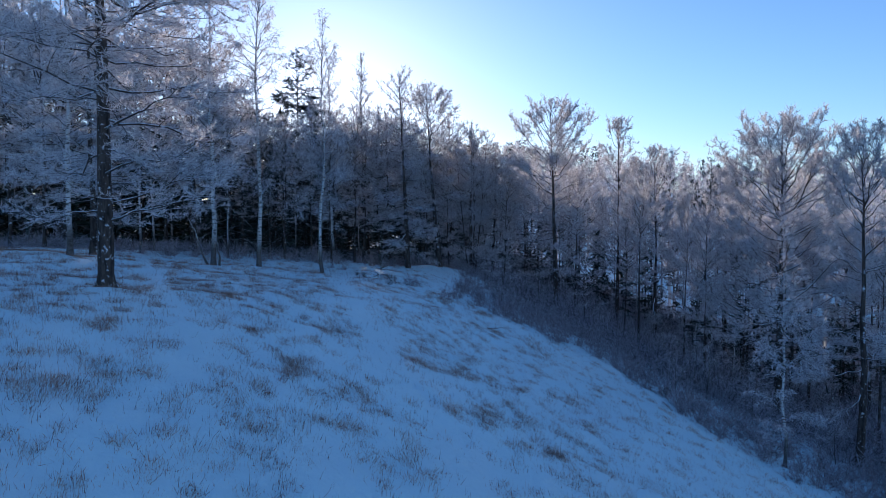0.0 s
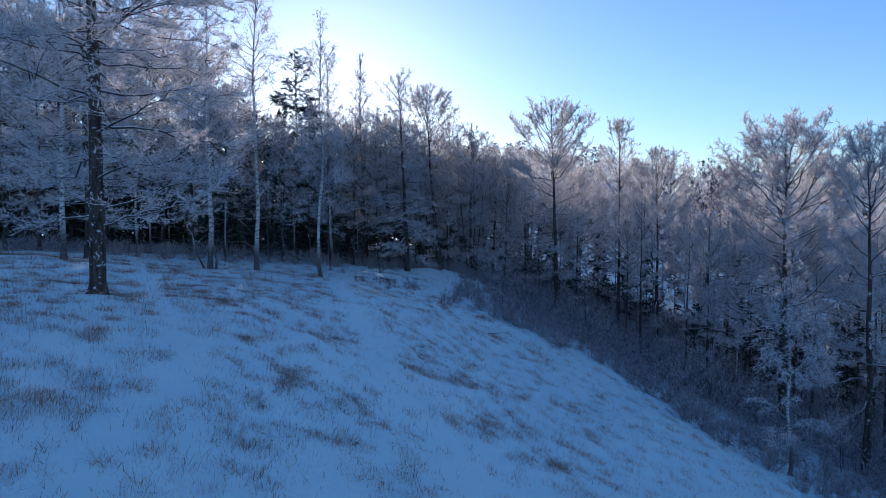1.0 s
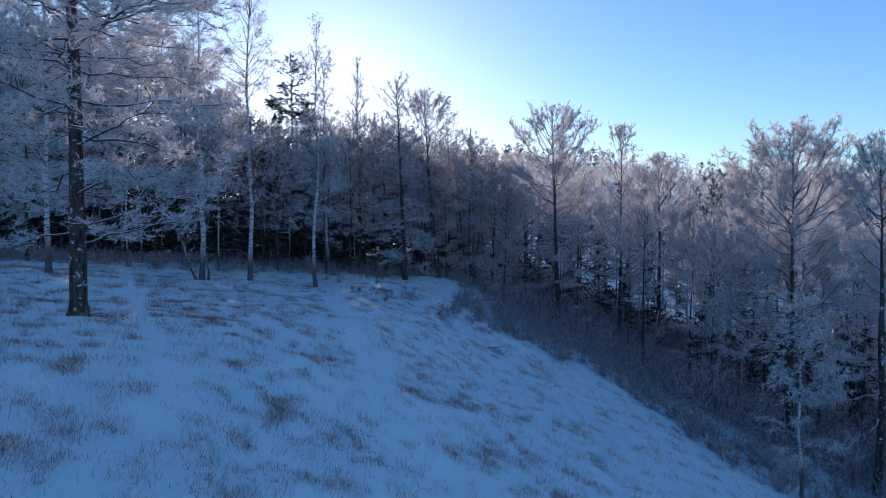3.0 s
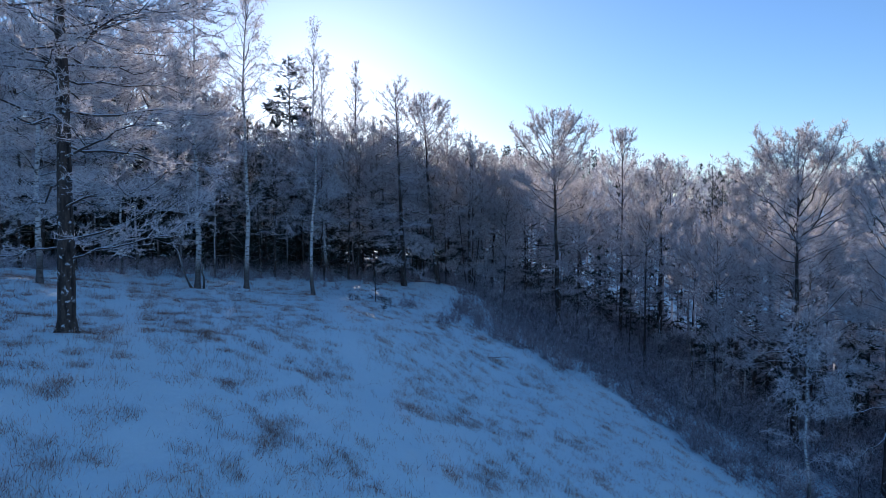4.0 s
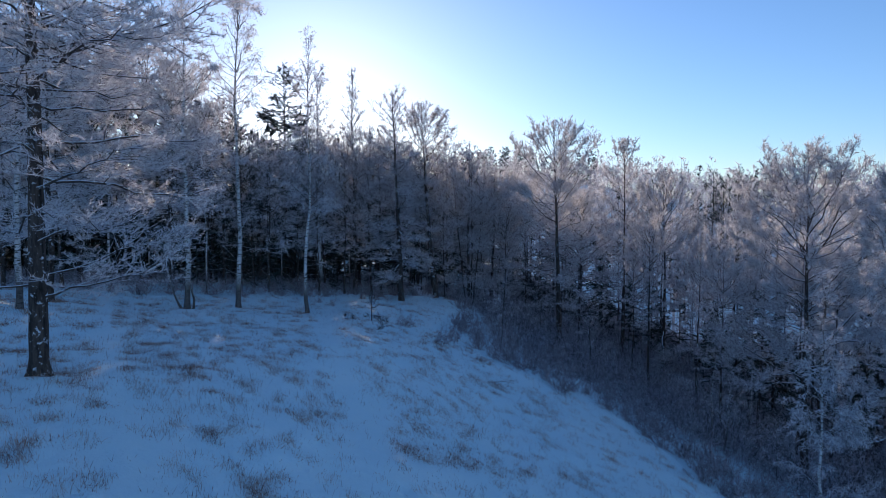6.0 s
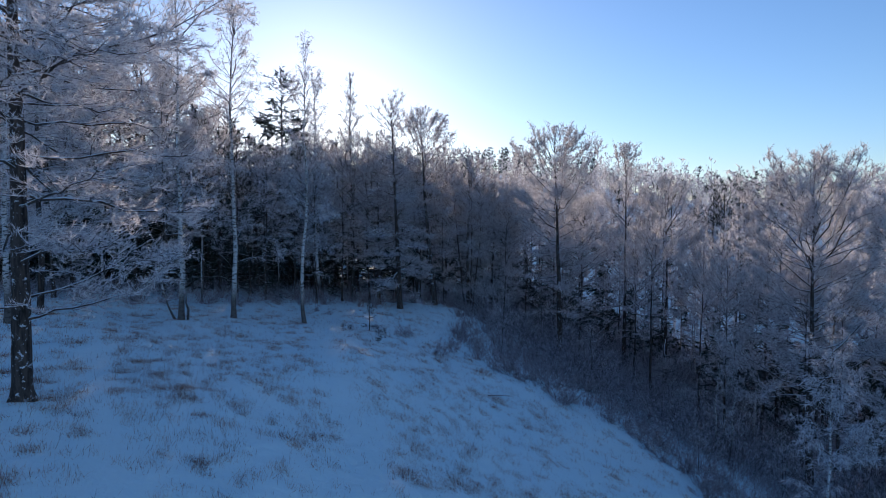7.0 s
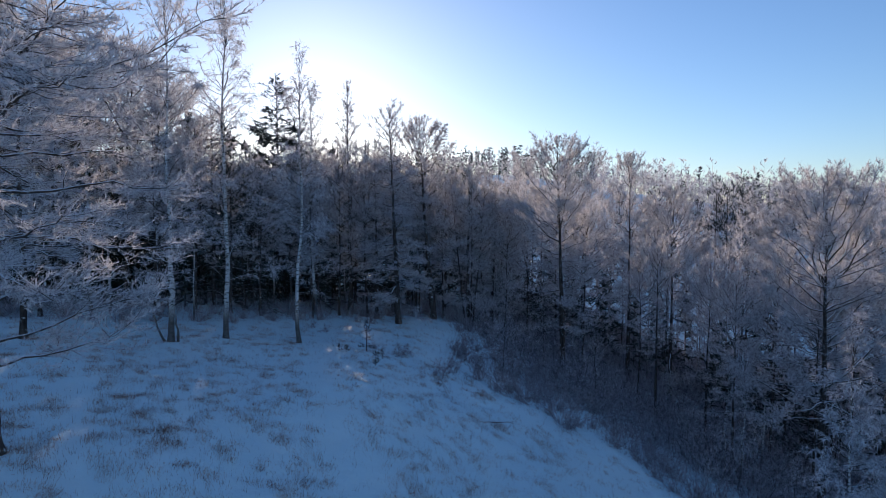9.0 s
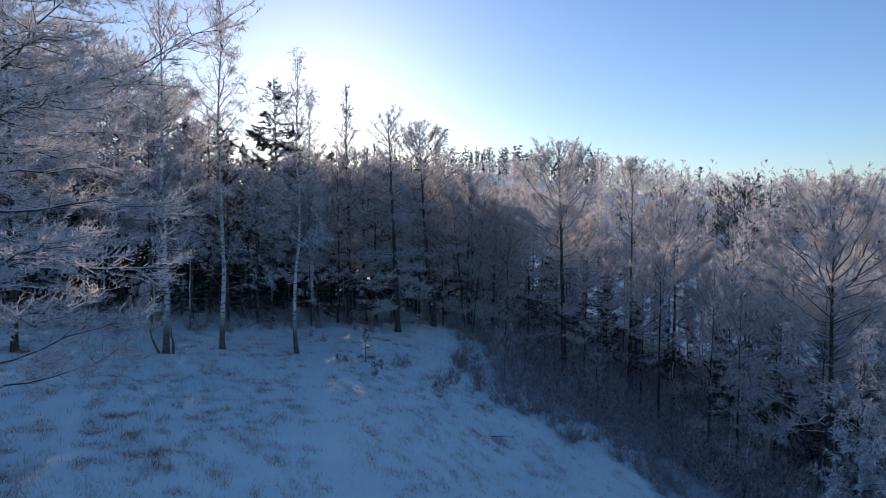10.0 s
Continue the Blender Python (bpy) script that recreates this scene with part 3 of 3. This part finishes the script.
stock["young_tree"] = [tree("young_tree", grow(95 + a, H=6.0, **{**ROUND, **NEAR, "r0": 0.04, "n": 30, "Lmax": 1.8, "env": (0.45, 1.7), "tw_len": 0.2, "tw_r": 0.016, "rime": 0.016, "sec_r": 0.014, "sec": 3.0, "ter": 4.0, "tw": 9, "u0": 0.05, "limb_r": 0.008}), LIMB, LIMB, FROST, "young leafless tree white with hoarfrost", "tree", "young trees of the gully") for a in range(3)]
used = set()


def plant(kind, which, x, y, turn, size):
    src = stock[kind][which % len(stock[kind])]
    if src.name in used:
        return copy_thing(src, at(x, y, turn, size / src.scale[0]))
    used.add(src.name)
    return put(src, x, y, turn, size)


taken = [(e[1], e[2]) for e in EDGE]
free = lambda x, y, d: all((x - a) ** 2 + (y - b) ** 2 > d * d for a, b in taken)
rng = np.random.default_rng(5)
TALL = {"larch": 20.0, "fan_larch": 20.0, "birch": 20.0, "frosted_tree": 16.0, "spruce": 19.0, "pine": 20.0}


def crest(x, y):
    """Height over the ground that the fill trees reach at a place, so that single trees stand out over them."""
    slope = np.interp(x / y, [-0.7, -0.433, -0.344, -0.308, -0.272, -0.165, -0.11, -0.057, 0.014, 0.09, 0.13, 0.31, 0.408, 0.64],
                      [0.44, 0.33, 0.225, 0.185, 0.16, 0.162, 0.17, 0.155, 0.12, 0.078, 0.085, 0.088, 0.066, 0.036])
    return 4.5 + slope * y - float(land(x, y))


near_left = scatter(6, -62, 4, 44, 92, 3.1, lambda x, y: wood_edge(x) < y < wood_edge(x) + 22 and abs(x) < 0.75 * y + 4 and free(x, y, 1.8))
for x, y in near_left:
    deep = y - wood_edge(x)
    kind = rng.choice(["larch", "birch", "frosted_tree", "spruce", "pine"], p=[0.32, 0.28, 0.26, 0.09, 0.05] if deep < 11 else [0.22, 0.16, 0.14, 0.28, 0.20])
    high = min(crest(x, y) * rng.uniform(0.8, 1.02), rng.uniform(22, 28))
    plant(kind + (" far" if deep > 5 and kind in ("larch", "birch", "frosted_tree") else ""), rng.integers(9), x, y, rng.uniform(0, 6.28), high / TALL[kind])
near_right = scatter(7, 4, 75, 30, 120, 3.9, lambda x, y: wood_edge(x) < y < wood_edge(x) + 40 and abs(x) < 0.8 * y + 8 and free(x, y, 3.0))
for x, y in near_right:
    kind = rng.choice(["fan_larch", "birch", "frosted_tree", "spruce"], p=[0.5, 0.14, 0.28, 0.08] if y > wood_edge(x) + 9 else [0.62, 0.12, 0.26, 0.0])
    most = crest(x, y) * rng.uniform(0.72, 1.0)
    plant(kind + (" far" if y > wood_edge(x) + 7 and kind != "spruce" else ""), rng.integers(9), x, y, rng.uniform(0, 6.28), min(rng.uniform(17, 23), most) / TALL[kind])
# spruces added in the wood, mostly to keep low sun off meadow and gully
for x, y, high in ((-14, 72, 20), (-17.5, 78, 21), (-20, 84, 22), (-12, 80, 19), (-23, 92, 21), (-9, 76, 17), (-16, 90, 20), (-26, 80, 22), (-18.5, 69, 20), (-28, 90, 22), (-7, 84, 17), (-17.6, 66.5, 17), (-15.6, 62, 13), (-20, 63, 17), (-12.5, 69, 16), (8, 81, 11), (11, 85, 13), (13.5, 78, 13.5), (6, 89, 11), (15.5, 89, 15), (10, 93, 13), (4.5, 80, 10), (11.2, 74, 13), (8.6, 91, 13), (17, 80, 15)):
    plant("spruce", int(y), x, y, y, (high if x < -0.3 * y else min(high, crest(x, y))) / TALL["spruce"])
# full-crowned trees that close the edge of the wood
for a, (x, y, top) in enumerate(((-23.5, 60, 20.5), (-20.5, 60, 17.0), (-17.0, 62, 14.5), (-15.0, 60, 13.9), (-13.3, 64, 14.6), (-11.2, 66, 15.2), (-9.0, 64.5, 15.2), (-6.6, 66, 15.8), (-4.2, 69, 15.2), (-1.8, 69, 13.6), (0.6, 69, 11.0), (6.6, 67.5, 9.5))):
    plant("frosted_tree", a, x, y, 1.7 * a, (top - float(land(x, y))) / TALL["frosted_tree"])
for x, y in scatter(14, 5, 44, 34, 90, 5.6, lambda x, y: gully_edge(min(x, 24)) + 6 < y < wood_edge(x) + 22 and abs(x) < 0.72 * y + 3 and free(x, y, 1.5)):
    plant("young_tree", rng.integers(9), x, y, rng.uniform(0, 6.28), rng.uniform(0.5, 1.5))
for x, y, size in ((57, 131, 1.12), (59.5, 133, 1.2), (62, 135, 1.26), (64.5, 134, 1.16), (55, 139, 1.02), (69.5, 139, 1.3), (72.5, 138, 1.2), (60, 142, 1.22), (76, 141, 1.36), (47, 142, 1.1), (50, 140, 1.1)):
    plant("spruce" if size > 1.29 else "pine", int(x), x, y, x, size)

for group_of in stock.values():
    for ob in group_of:
        if ob.name not in used:
            discard(ob)


# ---- farther woods, past counting ----
def sketch(rng, dark, rich, fine):
    """A tree seen from far off: a stem and some dozens of frosted boughs."""
    n = int((70 if dark else 64) * rich)
    H, az = 18.0, rng.uniform(0, 6.28, n)
    S = np.zeros((n, 3))
    if dark:
        u = rng.uniform(0.03, 1, n)
        L = 3.0 * (1.05 - u) + 0.3
        el = np.radians(np.interp(u, [0, 1], [-20, 35])) + rng.normal(0, 0.15, n)
        S[:, 2] = u * H * 0.97
        D = np.stack([np.cos(az) * np.cos(el), np.sin(az) * np.cos(el), np.sin(el)], -1)
    else:  # boughs that rise to a rounded crown
        wide, tall = rng.uniform(2.4, 3.4), rng.uniform(4.5, 6.5)
        mid_z = H - tall
        up = rng.uniform(-0.95, 1.0, n)
        ring = np.sqrt(1 - up ** 2) * rng.uniform(0.45, 1.0, n)
        E = np.stack([wide * ring * np.cos(az), wide * ring * np.sin(az), mid_z + tall * up], -1)
        S[:, 2] = np.maximum(E[:, 2] - 0.4 - wide * ring * rng.uniform(0.4, 1.1, n), 1.0)
        L = np.linalg.norm(E - S, axis=1)
        D = (E - S) / L[:, None]
    P = np.stack([S, S + D * L[:, None]], 1)
    k = 3 if dark else 10 if fine else 4
    f = rng.uniform(0.3, 1.0, (n, k))
    F = S[:, None] + D[:, None] * (L[:, None] * f)[..., None]
    E = F + rng.normal(0, 0.38 if fine else 0.55, F.shape) + np.array([0, 0, 0.0 if dark else 0.12])
    if dark:
        E += D[:, None] * 0.6
    Q = np.stack([F, E], 2).reshape(-1, 2, 3)
    stem = np.array([[[0, 0, -0.5], [0, 0, H]]])
    return np.concatenate([stem, P, Q]), np.concatenate([[0.2], np.full(n, 0.17 if dark else 0.05), np.full(len(Q), 0.22 if dark else 0.05 if fine else 0.1) / rich ** 0.5])


def far_wood(name, label, places, mat, dark, low, high, seed, rich=1.0, fine=False, under=False):
    rng = np.random.default_rng(seed)
    models = [sketch(rng, dark, rich, fine) for _ in range(5)]
    PP, RR = [], []
    for x, y in places:
        P, R = models[rng.integers(5)]
        s, a = rng.uniform(low, high) * (crest(x, y) / 18 if under else 1 + 0.22 * float(lattice(x / 16, y / 16, 51))), rng.uniform(0, 6.28)
        M = np.array([[np.cos(a), -np.sin(a), 0], [np.sin(a), np.cos(a), 0], [0, 0, 1]]) * s
        PP.append(P @ M.T + np.array([x, y, float(land(x, y))]))
        RR.append(R * s)
    V, Q, T = spikes(np.concatenate(PP), np.concatenate(RR))
    ob = new(name, mesh_of(name, V, Q, T, mat))
    return tagged(ob, label, "forest", kind="stuff")


# dark spruces added to stand for the wood's deep shade and stop the sun
behind = [p for p in scatter(8, -100, 6, 66, 160, 4.5, lambda x, y: y > wood_edge(x) + 22 and abs(x) < 0.8 * y + 5)]
far_wood("inner_wood", "dark spruces added for the shade inside the wood", behind, NEEDLE, True, 0.8, 1.1, 1, 0.7)
# a made-up belt of low spruces: darkens the gaps between trunks, blocks low sun
belt = scatter(18, -80, 90, 44, 130, 3.4, lambda x, y: wood_edge(x) + (8 if x < 4 else 17) < y < wood_edge(x) + (30 if x < 4 else 44) and abs(x) < 0.75 * y + 5)
far_wood("spruce_understorey", "low dark spruces added for the shade under the frosted trees", [p for p in belt if p[0] < 4], NEEDLE, True, 0.42, 0.7, 7, 0.8, under=True)
far_wood("valley_understorey", "low dark spruces added for the shade between the valley's trunks", [p for p in belt if p[0] >= 4], NEEDLE, True, 0.32, 0.55, 9, 0.8, under=True)
mid = scatter(9, 0, 170, 70, 250, 5.4, lambda x, y: y > wood_edge(x) + 40 and abs(x) < 0.85 * y + 10)
rng = np.random.default_rng(15)
pick = rng.random(len(mid)) < 0.05
far_wood("valley_wood", "pale frosted wood filling the valley", [p for p, k in zip(mid, pick) if not k and p[1] < 150], FROST, False, 0.75, 1.2, 2, 0.9, True)
far_wood("upper_valley_wood", "pale frosted wood farther up the valley", [p for p, k in zip(mid, pick) if not k and p[1] >= 150], FROST, False, 0.75, 1.2, 6, 0.5)
far_wood("valley_spruces", "dark spruces standing among frosted trees", [p for p, k in zip(mid, pick) if k], NEEDLE, True, 0.7, 1.0, 3)
hill = scatter(10, -60, 380, 250, 600, 9.5, lambda x, y: abs(x) < 0.85 * y + 10)
pick = rng.random(len(hill)) < np.array([0.85 if y > 400 and x < 0.25 * y else 0.1 for x, y in hill])
far_wood("hill_wood", "far frosted wood on the hill", [p for p, k in zip(hill, pick) if not k], FROST, False, 0.9, 1.3, 4, 0.25)
far_wood("hill_spruces", "far dark spruce wood along the ridge", [p for p, k in zip(hill, pick) if k], NEEDLE, True, 0.9, 1.2, 5, 0.42)


# ---- shrubs along the gully's edge ----
def shrub(seed, H, n):
    rng = np.random.default_rng(seed)
    az, el = rng.uniform(0, 6.28, n), np.radians(rng.uniform(28, 86, n))
    D = np.stack([np.cos(az) * np.cos(el), np.sin(az) * np.cos(el), np.sin(el)], -1)
    S = np.zeros((n, 3))
    S[:, :2] = rng.normal(0, 0.28, (n, 2))
    S[:, 2] = -0.1
    L = H * rng.uniform(0.5, 1.1, n)
    P = paths(rng, S, D, L, 5, np.full(n, -0.05), 0.25)
    T = twigs_on(rng, P, L, 22, 0.12, 0.3, 0.2, 0.8, 2, 0.0)
    base = tagged(new("shrub"), "leafless purplish shrub dusted with frost on the snow", "shrub", "shrubs along the gully")
    V, F = tubes(P, (0.006 + 0.006 * L)[:, None] * np.linspace(1, 0.3, 5)[None], 3)
    thicket = joined("brushwood", [(V, F, None, SHRUB), (*slivers(T, np.full(len(T), 0.0115)), SHRUB)])
    tagged(part("brushwood", thicket, base), kind="stuff")
    return base


bushes = [shrub(91 + a, 1.5, 30) for a in range(5)]
spots = scatter(12, 0.9, 30, 26, 74, 1.3, lambda x, y: gully_edge(x) + 0.3 + 1.2 * float(lattice(x / 1.7, y / 1.7, 43)) < y < gully_edge(x) + 10 + max(0, (9 - x)) and free(x, y, 0.6))
spots += scatter(13, -36, 2, 50, 80, 2.0, lambda x, y: wood_edge(x) - 1.5 < y < wood_edge(x) + 3.5 and free(x, y, 0.6))
rng = np.random.default_rng(17)
for a, (x, y) in enumerate(spots):
    m = at(x, y, rng.uniform(0, 6.28), rng.uniform(0.6, 1.2))
    copy_thing(bushes[a % 5], m)
for ob in bushes:
    discard(ob)


# ---- brushwood on the floor of the wood ----
rng = np.random.default_rng(77)
bx, by = rng.uniform(-60, 60, 900000), rng.uniform(26, 110, 900000)
edge = np.where(bx < 0.9, wood_edge(bx) - 1.0, gully_edge(np.minimum(bx, 24)) + 0.6 + 0.8 * lattice(bx / 1.3, by / 1.3, 41))
ok = (by > edge) & (by < edge + 30) & (np.abs(bx) < 0.72 * by + 4) & (rng.random(len(bx)) < np.clip(0.55 + 0.6 * lattice(bx / 2.4, by / 2.4, 42), 0.1, 1))
bx, by = bx[ok], by[ok]
rise = np.clip((by - edge[ok]) / 3, 0.35, 1)
foot = np.stack([bx, by, land(bx, by) - 0.05], -1)
foot[:, 2] += rise * rng.uniform(0, 1, len(bx)) ** 2 * 0.9
lead = unit(rng.normal(0, 0.75, foot.shape) + np.array([0, 0, 0.8]))
stem = paths(rng, foot, lead, rise * rng.uniform(0.25, 0.85, len(bx)), 2, rng.uniform(-0.2, 0.05, len(bx)), 0.0)
tagged(new("undergrowth", mesh_of("undergrowth", *slivers(stem, rng.uniform(0.007, 0.014, len(bx))), UNDER)), "dark leafless undergrowth on the floor of the wood", "brushwood", kind="stuff")


# ---- the thicket that fills the valley under the trees ----
rng = np.random.default_rng(78)
cx, cy = rng.uniform(4, 90, 12000), rng.uniform(34, 130, 12000)
edge = np.maximum(gully_edge(np.minimum(cx, 24)) + 7, wood_edge(cx) - 8)
ok = (cy > edge) & (cy < edge + 62) & (np.abs(cx) < 0.72 * cy + 6)
cx, cy = cx[ok], cy[ok]
i = np.repeat(np.arange(len(cx)), np.where(cy < 112, 52, 24))
tx, ty = cx[i] + rng.normal(0, 0.8, len(i)), cy[i] + rng.normal(0, 0.8, len(i))
foot = np.stack([tx, ty, land(tx, ty) - 0.05], -1)
foot[:, 2] += rng.uniform(0, 1, len(i)) ** 1.5 * rng.uniform(0.8, 2.6, len(cx))[i]
lead = unit(rng.normal(0, 0.75, foot.shape) + np.array([0, 0, 0.8]))
stem = paths(rng, foot, lead, rng.uniform(0.4, 1.2, len(i)), 2, rng.uniform(-0.2, 0.05, len(i)), 0.0)
tagged(new("thicket", mesh_of("thicket", *slivers(stem, rng.uniform(0.016, 0.034, len(i))), UNDER)), "dark leafless thicket filling the valley under the trees", "brushwood", kind="stuff")


# ---- dry grass and weeds that stand out of the snow ----
def blades(name, label, mat, seed, count, per, height, radius, spread_at, lean, where, k=2, bend=0.35):
    rng = np.random.default_rng(seed)
    x, y = rng.uniform(-32, 22, count * 12), rng.uniform(6, 66, count * 12)
    keep = rng.random(len(x)) < where(x, y)
    x, y = x[keep][:count], y[keep][:count]
    m = rng.poisson(per, len(x)) + 1
    i = np.repeat(np.arange(len(x)), m)
    bx, by = x[i] + rng.normal(0, spread_at, len(i)), y[i] + rng.normal(0, spread_at, len(i))
    S = np.stack([bx, by, land(bx, by) - 0.03], -1)
    D = unit(rng.normal(0, lean, S.shape) + np.array([0.08, 0, 1.0]))
    L = height * rng.uniform(0.45, 1.25, len(i)) * rng.uniform(0.6, 1.2, len(x))[i]
    P = paths(rng, S, D, L, k, rng.uniform(-bend, 0.0, len(i)), 0.12 if k > 2 else 0.0)
    V, Q, T = (slivers if k == 2 else spikes)(P, radius * rng.uniform(0.7, 1.3, len(i)))
    return tagged(new(name, mesh_of(name, V, Q, T, mat)), label, "grass", kind="stuff")


def meadow(x, y):
    """How thick the grass stands: patches, thinned along a trodden lane and towards the wood."""
    s = (y < wood_edge(x) - 2) * (y < gully_edge(x) + np.where(x < 0.8, 99, -0.8))
    patch = lattice(x / 3.1 + 0.25 * y / 3.1, y / 4.2, 21) + 0.7 * lattice(x / 1.2, y / 1.5, 22)
    lane = np.abs(x - np.interp(y, [10, 16, 21.6, 26, 30.3, 32.8, 42.7, 60], [3.0, 1.4, 0.0, -1.9, -3.1, -4.0, -7.0, -9.5])) / 1.15
    track = np.abs(x - np.interp(y, [20, 22, 25, 28, 34, 40, 60], [-7.5, -9.0, -10.5, -12.5, -15.8, -19.0, -30.0])) / 0.6
    thin = np.clip(np.minimum(lane, track) ** 2 - 0.25, 0.01, 1) * np.interp(y, [30, 46, 62], [1, 0.6, 0.3]) * np.interp(x, [2, 8, 14], [1, 0.7, 0.5])
    return s * thin * np.clip(np.interp(y, [14, 24], [0.34, 0.22]) + 0.2 * patch + 0.95 * lattice(x / 0.5, y / 0.55, 23) - 0.16, 0.012, 1)


blades("dry_grass", "tawny dry grass tufts poking through the snow", GRASS, 31, 5200, 38, 0.31, 0.0045, 0.17, 0.38, lambda x, y: np.clip(meadow(x, y) * 0.8 + 0.04 * (meadow(x, y) > 0.006), 0, 1))
blades("russet_tufts", "low reddish-brown grass tufts matted on the snow", RUSSET, 33, 1700, 24, 0.23, 0.006, 0.14, 0.6, lambda x, y: np.clip(meadow(x, y) ** 1.5, 0, 1), 3, 0.6)
blades("weed_stalks", "thin dark weed stalks standing in the snow", WEED, 32, 16000, 2.0, 0.36, 0.005, 0.1, 0.25, lambda x, y: np.clip(meadow(x, y) + 0.1 * (y < wood_edge(x)) * (y < gully_edge(x)), 0, 1))


# ---- small things on the meadow ----
PINELET = dict(SPRUCE, n=36, u0=0.12, Lmax=0.5, prof=((0.1, 0.5, 1), (1, 0.9, 0.35)), elev=((0.1, 0.6, 1), (8, 30, 70)), lift=0.3, sec=6, ter=10, tw=55, tw_len=0.1, tw_r=0.008, rime=0.011, sec_r=0.01, tw_up=0.2, limb_r=0.008, rings=8, sides=6, wobble=0.01)
for x, y, h, seed in ((-5.0, 50.8, 2.1, 201), (-4.05, 47.4, 1.0, 202), (-6.85, 50.2, 0.45, 203), (-6.25, 49.6, 0.4, 204), (-3.75, 49.2, 0.7, 205)):
    g = grow(seed, H=h, **dict(PINELET, r0=0.018 * h + 0.006, Lmax=0.2 + 0.2 * h))
    put(tree("pine_sapling", g, BARK, LIMB, NEEDLE, "small dark green pine sapling standing in the snow", "sapling", "saplings on the meadow", crown_label="dark needled boughs"), x, y)

rng = np.random.default_rng(63)
SPRIGS = shrub(99, 1.3, 13)
for x, y, size in ((-2.9, 51.7, 1.0), (-2.2, 52.4, 0.8), (0.4, 50.0, 1.2), (0.9, 51.2, 1.1), (1.4, 53.0, 1.2), (-5.6, 61.0, 0.9), (-1.7, 66.2, 0.9), (-7.0, 62.5, 0.8), (-8.9, 56.5, 0.7), (-4.6, 51.8, 0.6), (2.2, 55.5, 1.2), (1.6, 58.0, 1.0), (-6.3, 66.5, 1.0), (-10.2, 58.0, 0.7)):
    copy_thing(SPRIGS, at(x, y, rng.uniform(0, 6.28), size))
discard(SPRIGS)

stick = tagged(new("fallen_branch"), "dark fallen branch lying on the snow", "branch")
line = paths(rng, np.array([[0, 0, 0.04]]), np.array([[0.86, -0.5, 0.05]]), np.array([1.5]), 8, np.array([0.0]), 0.15)
part("stem", mesh_of("stem", *tubes(line, np.linspace(0.022, 0.006, 8)[None], 6), None, WEED), stick)
side, _ = fork(rng, line, np.array([1.5]), 4.0, 0.2, 45, 0.15, 0.4, 4, 0.1, 0.1)
tagged(part("twigs", mesh_of("twigs", *spikes(side, np.full(len(side), 0.008)), WEED), stick), kind="stuff")
put(stick, 3.1, 43.6)
